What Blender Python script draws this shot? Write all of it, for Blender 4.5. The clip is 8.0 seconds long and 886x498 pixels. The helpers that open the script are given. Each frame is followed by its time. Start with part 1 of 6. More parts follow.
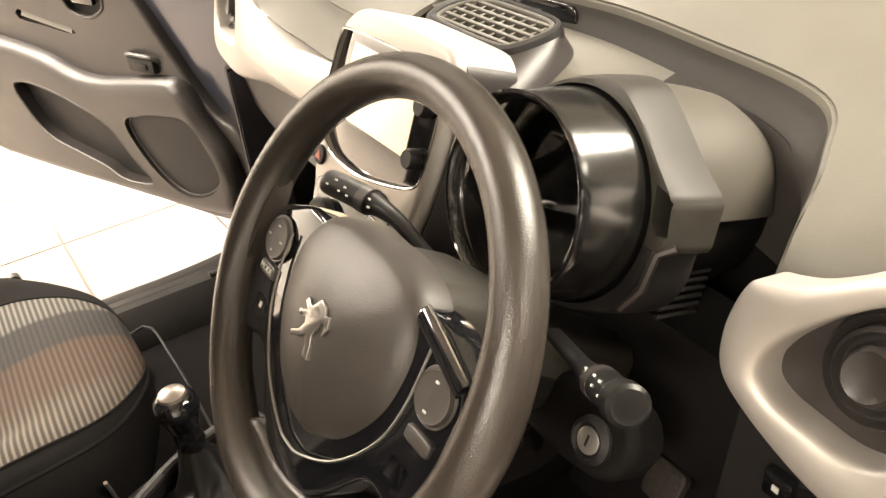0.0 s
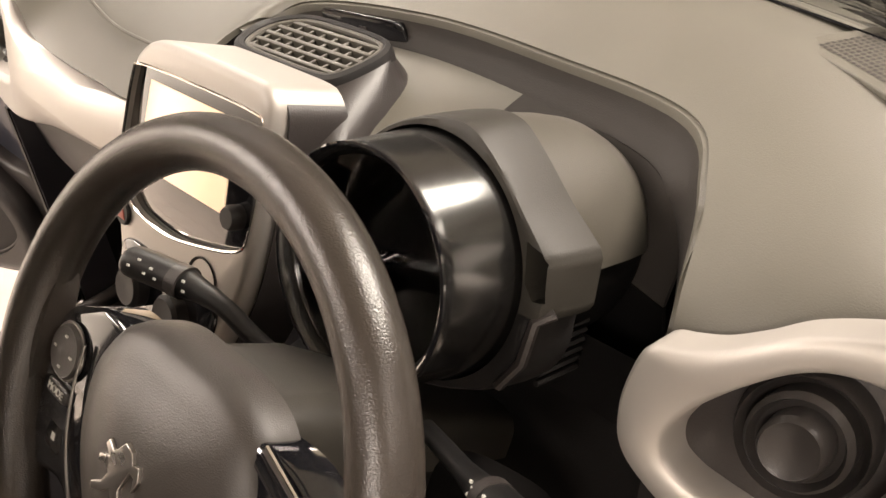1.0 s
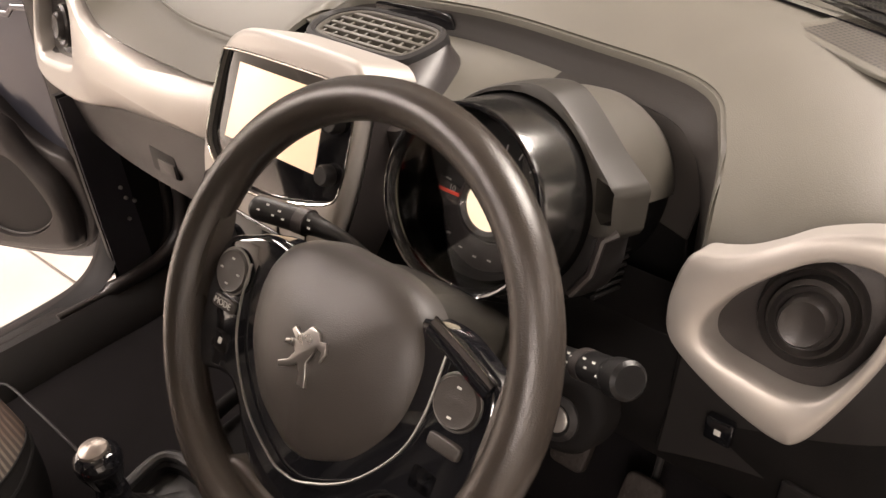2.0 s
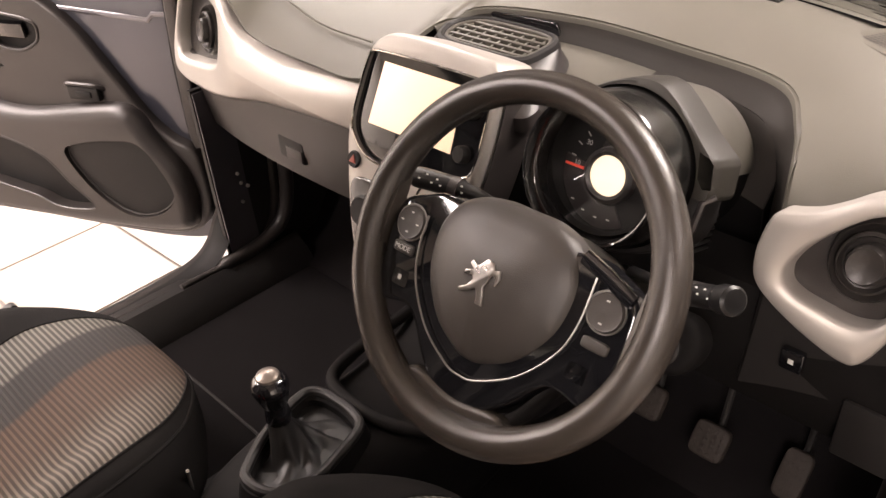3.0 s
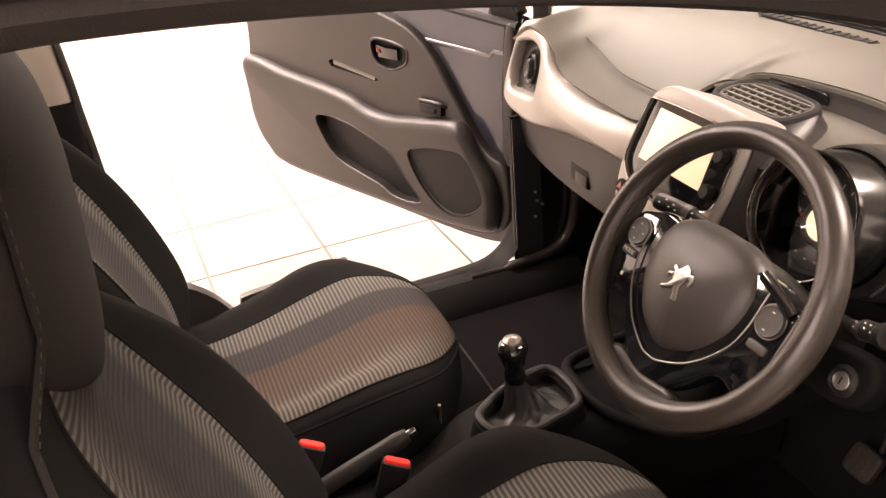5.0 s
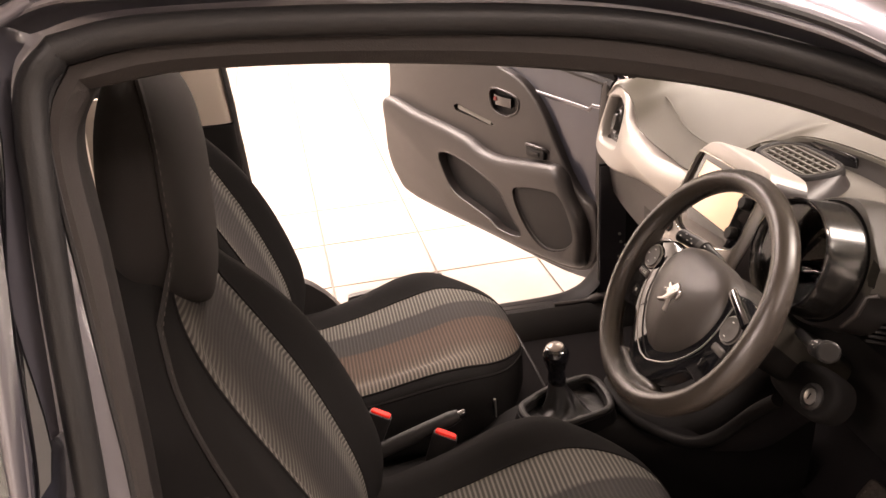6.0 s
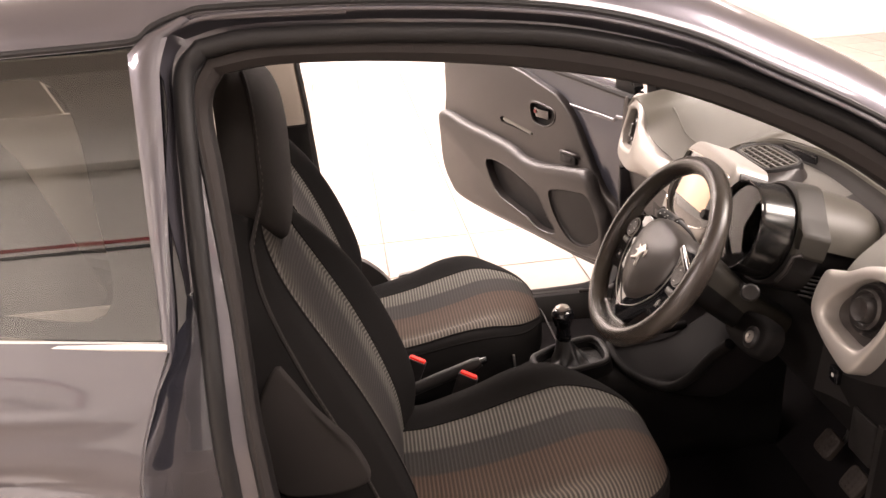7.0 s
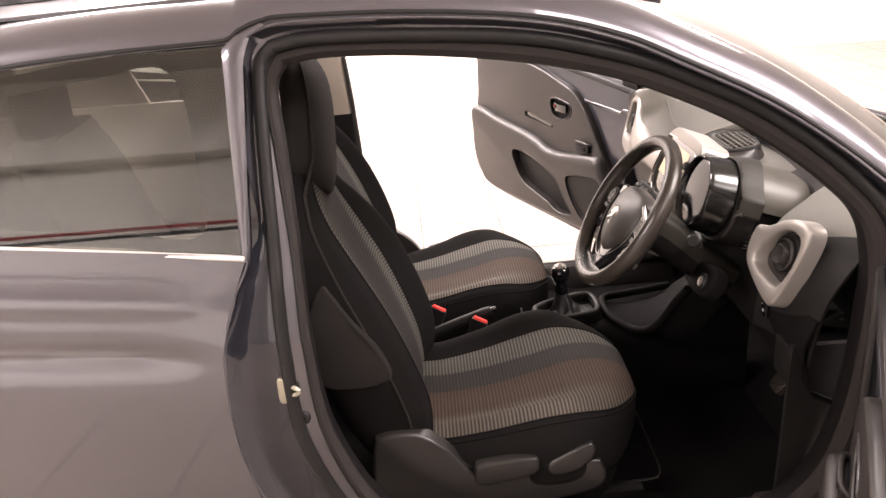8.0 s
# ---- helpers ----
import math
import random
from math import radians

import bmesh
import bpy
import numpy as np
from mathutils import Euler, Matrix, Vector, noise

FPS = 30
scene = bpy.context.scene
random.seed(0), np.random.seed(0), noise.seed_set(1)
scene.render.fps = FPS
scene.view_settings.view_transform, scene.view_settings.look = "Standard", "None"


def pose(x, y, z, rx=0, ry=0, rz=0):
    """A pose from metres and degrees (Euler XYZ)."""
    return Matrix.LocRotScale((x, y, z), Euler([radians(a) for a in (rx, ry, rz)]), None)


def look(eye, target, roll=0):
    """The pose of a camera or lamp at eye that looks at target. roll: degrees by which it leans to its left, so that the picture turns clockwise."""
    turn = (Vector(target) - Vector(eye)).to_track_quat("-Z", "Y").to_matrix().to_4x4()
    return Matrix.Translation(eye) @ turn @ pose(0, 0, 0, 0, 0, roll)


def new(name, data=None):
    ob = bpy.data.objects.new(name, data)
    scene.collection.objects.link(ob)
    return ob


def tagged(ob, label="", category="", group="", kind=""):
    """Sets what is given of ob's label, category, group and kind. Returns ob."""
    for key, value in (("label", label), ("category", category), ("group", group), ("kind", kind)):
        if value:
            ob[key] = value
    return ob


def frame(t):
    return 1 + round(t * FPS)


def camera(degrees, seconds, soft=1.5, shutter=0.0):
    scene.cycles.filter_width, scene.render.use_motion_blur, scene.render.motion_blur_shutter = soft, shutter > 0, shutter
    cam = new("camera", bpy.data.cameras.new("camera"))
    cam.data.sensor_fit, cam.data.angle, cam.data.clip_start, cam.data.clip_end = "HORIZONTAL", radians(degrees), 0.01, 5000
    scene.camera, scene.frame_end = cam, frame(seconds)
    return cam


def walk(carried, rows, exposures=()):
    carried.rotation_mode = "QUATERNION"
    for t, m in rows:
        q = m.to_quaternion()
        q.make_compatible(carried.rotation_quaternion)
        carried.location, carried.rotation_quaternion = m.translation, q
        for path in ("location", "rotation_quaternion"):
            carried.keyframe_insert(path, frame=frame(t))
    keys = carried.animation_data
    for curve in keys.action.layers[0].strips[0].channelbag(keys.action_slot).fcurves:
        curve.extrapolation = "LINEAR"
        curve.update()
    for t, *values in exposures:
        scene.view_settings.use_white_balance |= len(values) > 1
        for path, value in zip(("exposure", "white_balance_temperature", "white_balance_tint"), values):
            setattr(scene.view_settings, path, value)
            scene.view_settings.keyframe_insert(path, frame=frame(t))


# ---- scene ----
cam = camera(56.5, 8.0, soft=1.5)
PATH = [
    (0, (0.775, -0.152, 1.182), (-0.674, 0.683, 0.085), -5.1),
    (0.5, (0.697, -0.081, 1.175), (-0.636, 0.9, 0.053), -4.8),
    (1, (0.677, -0.077, 1.168), (-0.535, 1.041, 0.037), -4.2),
    (1.5, (0.678, -0.154, 1.183), (-0.461, 1.03, 0.042), -3.6),
    (1.7, (0.683, -0.197, 1.195), (-0.438, 1.005, 0.056), -2.9),
    (2.8, (0.763, -0.418, 1.269), (-0.418, 0.743, 0.148), -3.2),
    (3, (0.747, -0.463, 1.281), (-0.439, 0.696, 0.161), -3.3),
    (3.5, (0.733, -0.546, 1.286), (-0.466, 0.621, 0.189), -3.3),
    (4, (0.765, -0.587, 1.289), (-0.515, 0.518, 0.22), -3.2),
    (4.5, (0.877, -0.561, 1.303), (-0.596, 0.318, 0.274), -3.8),
    (5, (0.998, -0.534, 1.343), (-0.647, 0.057, 0.371), -4.6),
    (5.2, (1.054, -0.535, 1.362), (-0.638, -0.037, 0.419), -4.6),
    (6.3, (1.393, -0.448, 1.396), (-0.419, -0.216, 0.581), -3.9),
    (6.5, (1.469, -0.439, 1.397), (-0.353, -0.235, 0.597), -4.1),
    (7, (1.657, -0.45, 1.433), (-0.182, -0.325, 0.656), -4.1),
    (7.5, (1.852, -0.472, 1.456), (0.007, -0.413, 0.687), -4.3),
    (8, (2.05, -0.401, 1.48), (0.2, -0.391, 0.72), -4.5),
]
walk(cam, [(t, look(eye, target, roll)) for t, eye, target, roll in PATH], exposures=[(0, 0.92, 7000, 6), (0.5, 0.7, 7000, 6), (1.0, 0.32, 6800, 11), (1.7, 0.22, 6700, 14), (3.0, 0.38, 6600, 17), (3.8, 0.38, 6700, 18), (5.0, 0.35, 7200, 22), (6.5, 0.20, 6900, 20), (8, 0.20, 6400, 18)])


# ---- exposure and light ----
def area(name, loc, target, sx, sy, power, color):
    d = bpy.data.lights.new(name, "AREA")
    d.shape, d.size, d.size_y, d.energy, d.color = "RECTANGLE", sx, sy, power, color
    ob = new(name, d)
    ob.matrix_world = look(loc, target)
    return ob


WARM = (1.0, 0.90, 0.83)
world = bpy.data.worlds.new("showroom_air")
world.use_nodes = True
world.node_tree.nodes["Background"].inputs[0].default_value = (1.0, 0.95, 0.88, 1)
world.node_tree.nodes["Background"].inputs[1].default_value = 0.25
scene.world = world
LAMPS = [(-2.6, 1.6, 160), (-2.6, -1.6, 250), (1.3, 2.7, 325), (-0.9, -3.9, 210), (2.9, 1.4, 45), (2.3, -3.9, 210), (-4.9, 1.8, 120), (-4.9, -2.0, 170)]
for lx, ly, power in LAMPS:
    area("tube_light", (lx, ly, 3.08), (lx, ly, 0), 0.9, 2.5, power, WARM)


# ---- materials ----
def mat(name, color, rough=0.5, metal=0.0, grain=0.0, scale=400.0, blotch=0.1, coat=0.0, emit=0.0, spec=0.5):
    """A surface with blotches at hand size and grain at millimetre size."""
    m = bpy.data.materials.new(name)
    m.use_nodes = True
    nt = m.node_tree
    b = nt.nodes["Principled BSDF"]
    b.inputs["Roughness"].default_value = rough
    b.inputs["Metallic"].default_value = metal
    b.inputs["Coat Weight"].default_value = coat
    b.inputs["Coat Roughness"].default_value = 0.04
    b.inputs["Specular IOR Level"].default_value = spec
    tc = nt.nodes.new("ShaderNodeTexCoord")
    n1 = nt.nodes.new("ShaderNodeTexNoise")
    n1.inputs["Scale"].default_value = 14
    n1.inputs["Detail"].default_value = 6
    nt.links.new(tc.outputs["Object"], n1.inputs["Vector"])
    mix = nt.nodes.new("ShaderNodeMix")
    mix.data_type = "RGBA"
    mix.inputs["A"].default_value = (*[c * (1 - blotch) for c in color], 1)
    mix.inputs["B"].default_value = (*[min(1, c * (1 + blotch)) for c in color], 1)
    nt.links.new(n1.outputs["Fac"], mix.inputs["Factor"])
    nt.links.new(mix.outputs["Result"], b.inputs["Base Color"])
    rr = nt.nodes.new("ShaderNodeMapRange")
    rr.inputs["To Min"].default_value = max(0.02, rough - 0.06)
    rr.inputs["To Max"].default_value = min(1, rough + 0.06)
    nt.links.new(n1.outputs["Fac"], rr.inputs["Value"])
    nt.links.new(rr.outputs["Result"], b.inputs["Roughness"])
    if grain:
        n2 = nt.nodes.new("ShaderNodeTexNoise")
        n2.inputs["Scale"].default_value = scale
        n2.inputs["Detail"].default_value = 3
        nt.links.new(tc.outputs["Object"], n2.inputs["Vector"])
        bu = nt.nodes.new("ShaderNodeBump")
        bu.inputs["Strength"].default_value = grain
        bu.inputs["Distance"].default_value = 0.001
        nt.links.new(n2.outputs["Fac"], bu.inputs["Height"])
        nt.links.new(bu.outputs["Normal"], b.inputs["Normal"])
    if emit:
        b.inputs["Emission Color"].default_value = (*color, 1)
        b.inputs["Emission Strength"].default_value = emit
    return m


def glass_mat(name, tint, rough=0.0, clear=0.8, ior=1.5):
    """A thin pane: mirror-like gloss over a tinted see-through body."""
    m = bpy.data.materials.new(name)
    m.use_nodes = True
    nt = m.node_tree
    nt.nodes.remove(nt.nodes["Principled BSDF"])
    out = nt.nodes["Material Output"]
    tr = nt.nodes.new("ShaderNodeBsdfTransparent")
    tr.inputs["Color"].default_value = (*[t * clear for t in tint], 1)
    gl = nt.nodes.new("ShaderNodeBsdfGlossy")
    gl.inputs["Roughness"].default_value = rough
    fr = nt.nodes.new("ShaderNodeFresnel")
    fr.inputs["IOR"].default_value = ior
    mx = nt.nodes.new("ShaderNodeMixShader")
    nt.links.new(fr.outputs[0], mx.inputs[0])
    nt.links.new(tr.outputs[0], mx.inputs[1])
    nt.links.new(gl.outputs[0], mx.inputs[2])
    nt.links.new(mx.outputs[0], out.inputs["Surface"])
    return m


def stripe_mat(name, axis, lo, hi, pale=1.0, brown=True):
    """Ribbed seat cloth: bands across the seat, fine pale ribs along it."""
    m = bpy.data.materials.new(name)
    m.use_nodes = True
    nt = m.node_tree
    b = nt.nodes["Principled BSDF"]
    b.inputs["Roughness"].default_value = 0.85
    b.inputs["Specular IOR Level"].default_value = 0.15
    tc = nt.nodes.new("ShaderNodeTexCoord")
    sep = nt.nodes.new("ShaderNodeSeparateXYZ")
    nt.links.new(tc.outputs["Object"], sep.inputs[0])
    mr = nt.nodes.new("ShaderNodeMapRange")
    mr.inputs["From Min"].default_value, mr.inputs["From Max"].default_value = lo, hi
    nt.links.new(sep.outputs["X"], mr.inputs["Value"])

    def ramp(stops):
        r = nt.nodes.new("ShaderNodeValToRGB")
        r.color_ramp.elements[0].position, r.color_ramp.elements[0].color = stops[0][0], (*[q * pale for q in stops[0][1]], 1)
        r.color_ramp.elements[1].position, r.color_ramp.elements[1].color = stops[-1][0], (*[q * pale for q in stops[-1][1]], 1)
        for p, c in stops[1:-1]:
            e = r.color_ramp.elements.new(p)
            e.color = (*[q * pale for q in c], 1)
        nt.links.new(mr.outputs["Result"], r.inputs["Fac"])
        return r

    if brown:
        ground = ramp([(0.0, (0.040, 0.038, 0.033)), (0.225, (0.036, 0.034, 0.030)), (0.25, (0.022, 0.021, 0.020)), (0.44, (0.021, 0.0195, 0.0185)), (0.47, (0.034, 0.0235, 0.0175)), (0.72, (0.037, 0.027, 0.021)), (0.82, (0.036, 0.030, 0.025)), (1.0, (0.038, 0.033, 0.028))])
        rib = ramp([(0.0, (0.120, 0.113, 0.099)), (0.225, (0.105, 0.10, 0.088)), (0.25, (0.031, 0.0292, 0.0276)), (0.44, (0.030, 0.027, 0.0255)), (0.47, (0.062, 0.041, 0.030)), (0.72, (0.074, 0.052, 0.039)), (0.82, (0.098, 0.080, 0.064)), (1.0, (0.120, 0.105, 0.088))])
    else:
        ground = ramp([(0.0, (0.036, 0.034, 0.030)), (0.20, (0.032, 0.030, 0.028)), (0.28, (0.021, 0.020, 0.019)), (0.60, (0.021, 0.0195, 0.0185)), (0.74, (0.027, 0.024, 0.022)), (1.0, (0.038, 0.035, 0.031))])
        rib = ramp([(0.0, (0.110, 0.104, 0.091)), (0.20, (0.09, 0.085, 0.076)), (0.28, (0.031, 0.029, 0.028)), (0.60, (0.031, 0.028, 0.026)), (0.70, (0.045, 0.040, 0.035)), (0.80, (0.080, 0.074, 0.065)), (1.0, (0.12, 0.112, 0.098))])
    mul = nt.nodes.new("ShaderNodeMath")
    mul.operation = "MULTIPLY"
    mul.inputs[1].default_value = 2 * math.pi / 0.0080
    nt.links.new(sep.outputs[axis], mul.inputs[0])
    sn = nt.nodes.new("ShaderNodeMath")
    sn.operation = "SINE"
    nt.links.new(mul.outputs[0], sn.inputs[0])
    st = nt.nodes.new("ShaderNodeMapRange")
    st.interpolation_type = "SMOOTHSTEP"
    st.inputs["From Min"].default_value, st.inputs["From Max"].default_value = -0.55, 0.85
    nt.links.new(sn.outputs[0], st.inputs["Value"])
    mx = nt.nodes.new("ShaderNodeMix")
    mx.data_type = "RGBA"
    nt.links.new(st.outputs["Result"], mx.inputs["Factor"])
    nt.links.new(ground.outputs["Color"], mx.inputs["A"])
    nt.links.new(rib.outputs["Color"], mx.inputs["B"])
    no = nt.nodes.new("ShaderNodeTexNoise")
    no.inputs["Scale"].default_value = 900
    nt.links.new(tc.outputs["Object"], no.inputs["Vector"])
    hs = nt.nodes.new("ShaderNodeMix")
    hs.data_type, hs.blend_type = "RGBA", "MULTIPLY"
    hs.inputs["Factor"].default_value = 0.35
    nt.links.new(mx.outputs["Result"], hs.inputs["A"])
    nt.links.new(no.outputs["Color"], hs.inputs["B"])
    nt.links.new(hs.outputs["Result"], b.inputs["Base Color"])
    bu = nt.nodes.new("ShaderNodeBump")
    bu.inputs["Strength"].default_value, bu.inputs["Distance"].default_value = 0.5, 0.001
    nt.links.new(st.outputs["Result"], bu.inputs["Height"])
    nt.links.new(bu.outputs["Normal"], b.inputs["Normal"])
    return m


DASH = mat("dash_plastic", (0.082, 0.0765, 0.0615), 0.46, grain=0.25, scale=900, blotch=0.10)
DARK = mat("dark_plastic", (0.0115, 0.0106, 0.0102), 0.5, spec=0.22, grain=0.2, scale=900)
TRIM = mat("door_trim_plastic", (0.0225, 0.0190, 0.0176), 0.40, grain=0.3, scale=700, blotch=0.1)
SILVER = mat("silver_trim", (0.355, 0.334, 0.306), 0.44, metal=0.5, grain=0.03, scale=1500, blotch=0.04)
GLOSS = mat("gloss_black", (0.006, 0.006, 0.007), 0.06, blotch=0.0, coat=0.6)
CHROME = mat("chrome", (0.85, 0.82, 0.78), 0.12, metal=1.0, blotch=0.02)
LEATHER = mat("wheel_leather", (0.0275, 0.0230, 0.0190), 0.24, grain=0.32, scale=900, blotch=0.05, spec=0.55)
GAITER = mat("black_leather", (0.0048, 0.0044, 0.0042), 0.42, spec=0.3, grain=0.3, scale=700, blotch=0.1)
HUB = mat("airbag_cover", (0.034, 0.0298, 0.0262), 0.40, grain=0.3, scale=1100, blotch=0.06, spec=0.45)
RUBBER = mat("seal_rubber", (0.012, 0.0118, 0.012), 0.45, grain=0.2, scale=500, spec=0.3)
PAINT = mat("grey_paint", (0.090, 0.0868, 0.101), 0.31, metal=0.64, blotch=0.03, coat=1.0)
PAINT.node_tree.nodes["Principled BSDF"].inputs["Coat Roughness"].default_value = 0.05
PAINT.node_tree.nodes["Principled BSDF"].inputs["Coat IOR"].default_value = 1.8
DOORSKIN = mat("door_skin_paint", (0.042, 0.043, 0.055), 0.32, metal=0.5, blotch=0.1, coat=0.9)
# body paint darkened in colour for the dark cabin and door it mirrors
JAMB = mat("jamb_darkened_body_paint", (0.030, 0.031, 0.040), 0.20, metal=0.5, blotch=0.03, coat=0.9)
SHIELD = mat("seat_shield_plastic", (0.017, 0.0155, 0.0145), 0.36, grain=0.2, scale=900)
SEALTRIM = mat("seal_trim", (0.026, 0.023, 0.0215), 0.75, grain=0.4, scale=600, spec=0.12)
# dark plastic taken near black, deep shade under the dash included in the colour
NIGHT = mat("shaded_black_plastic", (0.0062, 0.0057, 0.0055), 0.66, spec=0.06, grain=0.2, scale=800)
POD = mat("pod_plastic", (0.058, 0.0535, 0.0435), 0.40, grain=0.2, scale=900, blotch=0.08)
BADGE = mat("badge_metal", (0.88, 0.85, 0.82), 0.42, metal=0.5, blotch=0.02)
CLOTH = mat("black_cloth", (0.0090, 0.0084, 0.0081), 0.9, grain=0.5, scale=1400, spec=0.06)
CLOTH2 = mat("charcoal_cloth", (0.021, 0.0190, 0.0178), 0.85, grain=0.6, scale=1100, spec=0.12)
STRIPE_C = stripe_mat("ribbed_cloth_cushion", "Y", -0.142, 0.215, 1.15)
STRIPE_B = stripe_mat("ribbed_cloth_back", "Z", -0.16, 0.16, 1.15, False)
CARPET = mat("carpet", (0.0068, 0.0060, 0.0062), 0.95, spec=0.05, grain=0.9, scale=600, blotch=0.3)
CREAM = mat("pillar_cream", (0.55, 0.48, 0.40), 0.6, grain=0.2, scale=900, blotch=0.04)
THREAD = mat("tan_thread", (0.032, 0.027, 0.022), 0.85)
# dash plastic inside the recess, darkened in colour for the shade there
WALLTRIM = mat("shaded_recess_plastic", (0.026, 0.0228, 0.0200), 0.62, spec=0.18, grain=0.3, scale=900, blotch=0.08)
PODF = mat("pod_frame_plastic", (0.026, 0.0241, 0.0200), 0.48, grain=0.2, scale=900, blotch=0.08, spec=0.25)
VENT = mat("vent_plastic", (0.024, 0.0215, 0.020), 0.33, spec=0.4, grain=0.15, scale=900)
HAZARD = mat("hazard_red", (0.36, 0.085, 0.06), 0.5, blotch=0.02)
KNOBCAP = mat("worn_knob_cap", (0.20, 0.175, 0.155), 0.34, metal=0.8, blotch=0.25)
STALK = mat("stalk_plastic", (0.008, 0.0077, 0.0075), 0.36, spec=0.3, grain=0.1, scale=900)
PEDAL = mat("worn_pedal_rubber", (0.026, 0.021, 0.018), 0.6, spec=0.2, grain=0.6, scale=400, blotch=0.4)
PODGLOSS = mat("pod_gloss", (0.0075, 0.0072, 0.0068), 0.19, spec=0.8, blotch=0.0)
EMBLEM = mat("emblem_metal", (0.50, 0.475, 0.45), 0.28, metal=1.0, blotch=0.05)
ZINC = mat("yellowed_zinc", (0.36, 0.335, 0.26), 0.45, metal=0.6, blotch=0.2)
RED = mat("buckle_red", (0.72, 0.022, 0.012), 0.5, blotch=0.02, spec=0.2)
SCREEN = mat("lit_display", (1.0, 0.77, 0.52), 0.2, blotch=0.05, emit=0.50)
DIALMARK = mat("lit_print", (0.42, 0.41, 0.38), 0.5, blotch=0.02, emit=0.08)
TRIMLINE = mat("bright_line", (0.27, 0.26, 0.245), 0.4, metal=1.0, blotch=0.02)
LCD = mat("lit_dial", (1.0, 0.86, 0.60), 0.3, blotch=0.01, emit=0.75)
DEEPRED = mat("lock_red", (0.16, 0.02, 0.016), 0.4, blotch=0.02)
MARK = mat("white_print", (0.5, 0.5, 0.47), 0.5, blotch=0.02)
REDMARK = mat("red_print", (0.7, 0.06, 0.03), 0.5, blotch=0.02, emit=0.15)
STEEL = mat("zinc_steel", (0.55, 0.53, 0.5), 0.35, metal=0.9)
TILE = mat("cream_tile", (0.31, 0.272, 0.237), 0.22, blotch=0.06, grain=0.05, scale=60)
GROUT = mat("grout", (0.185, 0.165, 0.150), 0.8, blotch=0.12)
WALL = mat("white_wall", (0.80, 0.78, 0.74), 0.7, blotch=0.03)
PANEL = mat("white_panel", (0.80, 0.80, 0.77), 0.45, blotch=0.04)
CEIL = mat("ceiling_board", (0.58, 0.55, 0.515), 0.7, blotch=0.04)
STRIPE_RED = mat("wall_stripe_red", (0.30, 0.02, 0.025), 0.5)
STRIPE_BLACK = mat("wall_stripe_black", (0.02, 0.02, 0.022), 0.5)
PADSIDE = mat("pillar_plastic", (0.007, 0.0062, 0.006), 0.6, spec=0.14, grain=0.25, scale=800)
GREYPAN = mat("grey_panel", (0.32, 0.31, 0.30), 0.5, blotch=0.05)
LAMP = mat("lamp_diffuser", WARM, 0.5, blotch=0.0, emit=6.0)
GLASS = glass_mat("clear_glass", (0.95, 0.97, 0.95), clear=0.92)
TINT = glass_mat("tinted_glass", (0.78, 0.80, 0.78), clear=0.82, ior=1.85)
PANEGLASS = glass_mat("dial_glass", (1, 1, 1), clear=0.95)
BENCH = mat("grey_bench_cloth", (0.085, 0.08, 0.073), 0.85, spec=0.1)
FABRIC_ROOF = mat("roof_fabric", (0.012, 0.012, 0.013), 0.8, grain=0.6, scale=900)


# ---- mesh helpers ----
OWN_POSE = set()


def thing(name, label, category, base=(0, 0, 0), group="", kind="", m=None):
    """A thing's root at its base; with m its parts are built in its own axes."""
    ob = new(name)
    ob.empty_display_size = 0.05
    ob.location = base
    if m is not None:
        ob.matrix_world = m
        OWN_POSE.add(ob.name)
    return tagged(ob, label, category, group, kind)


def finish(me, material, angle=35):
    me.materials.append(material)
    me.shade_smooth()
    me.set_sharp_from_angle(angle=radians(angle))
    return me


def part(name, bm, material, parent=None, label="", angle=35):
    """Links a bmesh as one mesh object under a thing or a part."""
    bmesh.ops.recalc_face_normals(bm, faces=bm.faces)
    me = bpy.data.meshes.new(name)
    bm.to_mesh(me)
    bm.free()
    finish(me, material, angle)
    ob = new(name, me)
    if parent is not None:
        adopt(ob, parent)
    if label:
        ob["label"] = label
    return ob


def adopt(ob, parent):
    """Hangs ob under parent. Parts are built in place, but for things with a pose of their own."""
    ob.parent = parent
    if parent.data is None and parent.name not in OWN_POSE:
        ob.matrix_parent_inverse = Matrix.Translation(-parent.location)


def spline(keys, n, closed=False):
    """n points of a Catmull-Rom curve through the keys, evenly spread by length."""
    k = [np.array(p, float) for p in keys]
    if closed:
        k = [k[-1]] + k + [k[0], k[1]]
    else:
        k = [2 * k[0] - k[1]] + k + [2 * k[-1] - k[-2]]
    fine = []
    for a, b, c, d in zip(k, k[1:], k[2:], k[3:]):
        for s in np.linspace(0, 1, 16, endpoint=False):
            fine.append(0.5 * (2 * b + (c - a) * s + (2 * a - 5 * b + 4 * c - d) * s * s + (3 * b - a - 3 * c + d) * s**3))
    fine.append(k[-2])
    fine = np.array(fine)
    run = np.r_[0, np.cumsum(np.linalg.norm(np.diff(fine, axis=0), axis=1))]
    at = np.linspace(0, run[-1], n, endpoint=not closed)
    return np.stack([np.interp(at, run, c) for c in fine.T], 1)


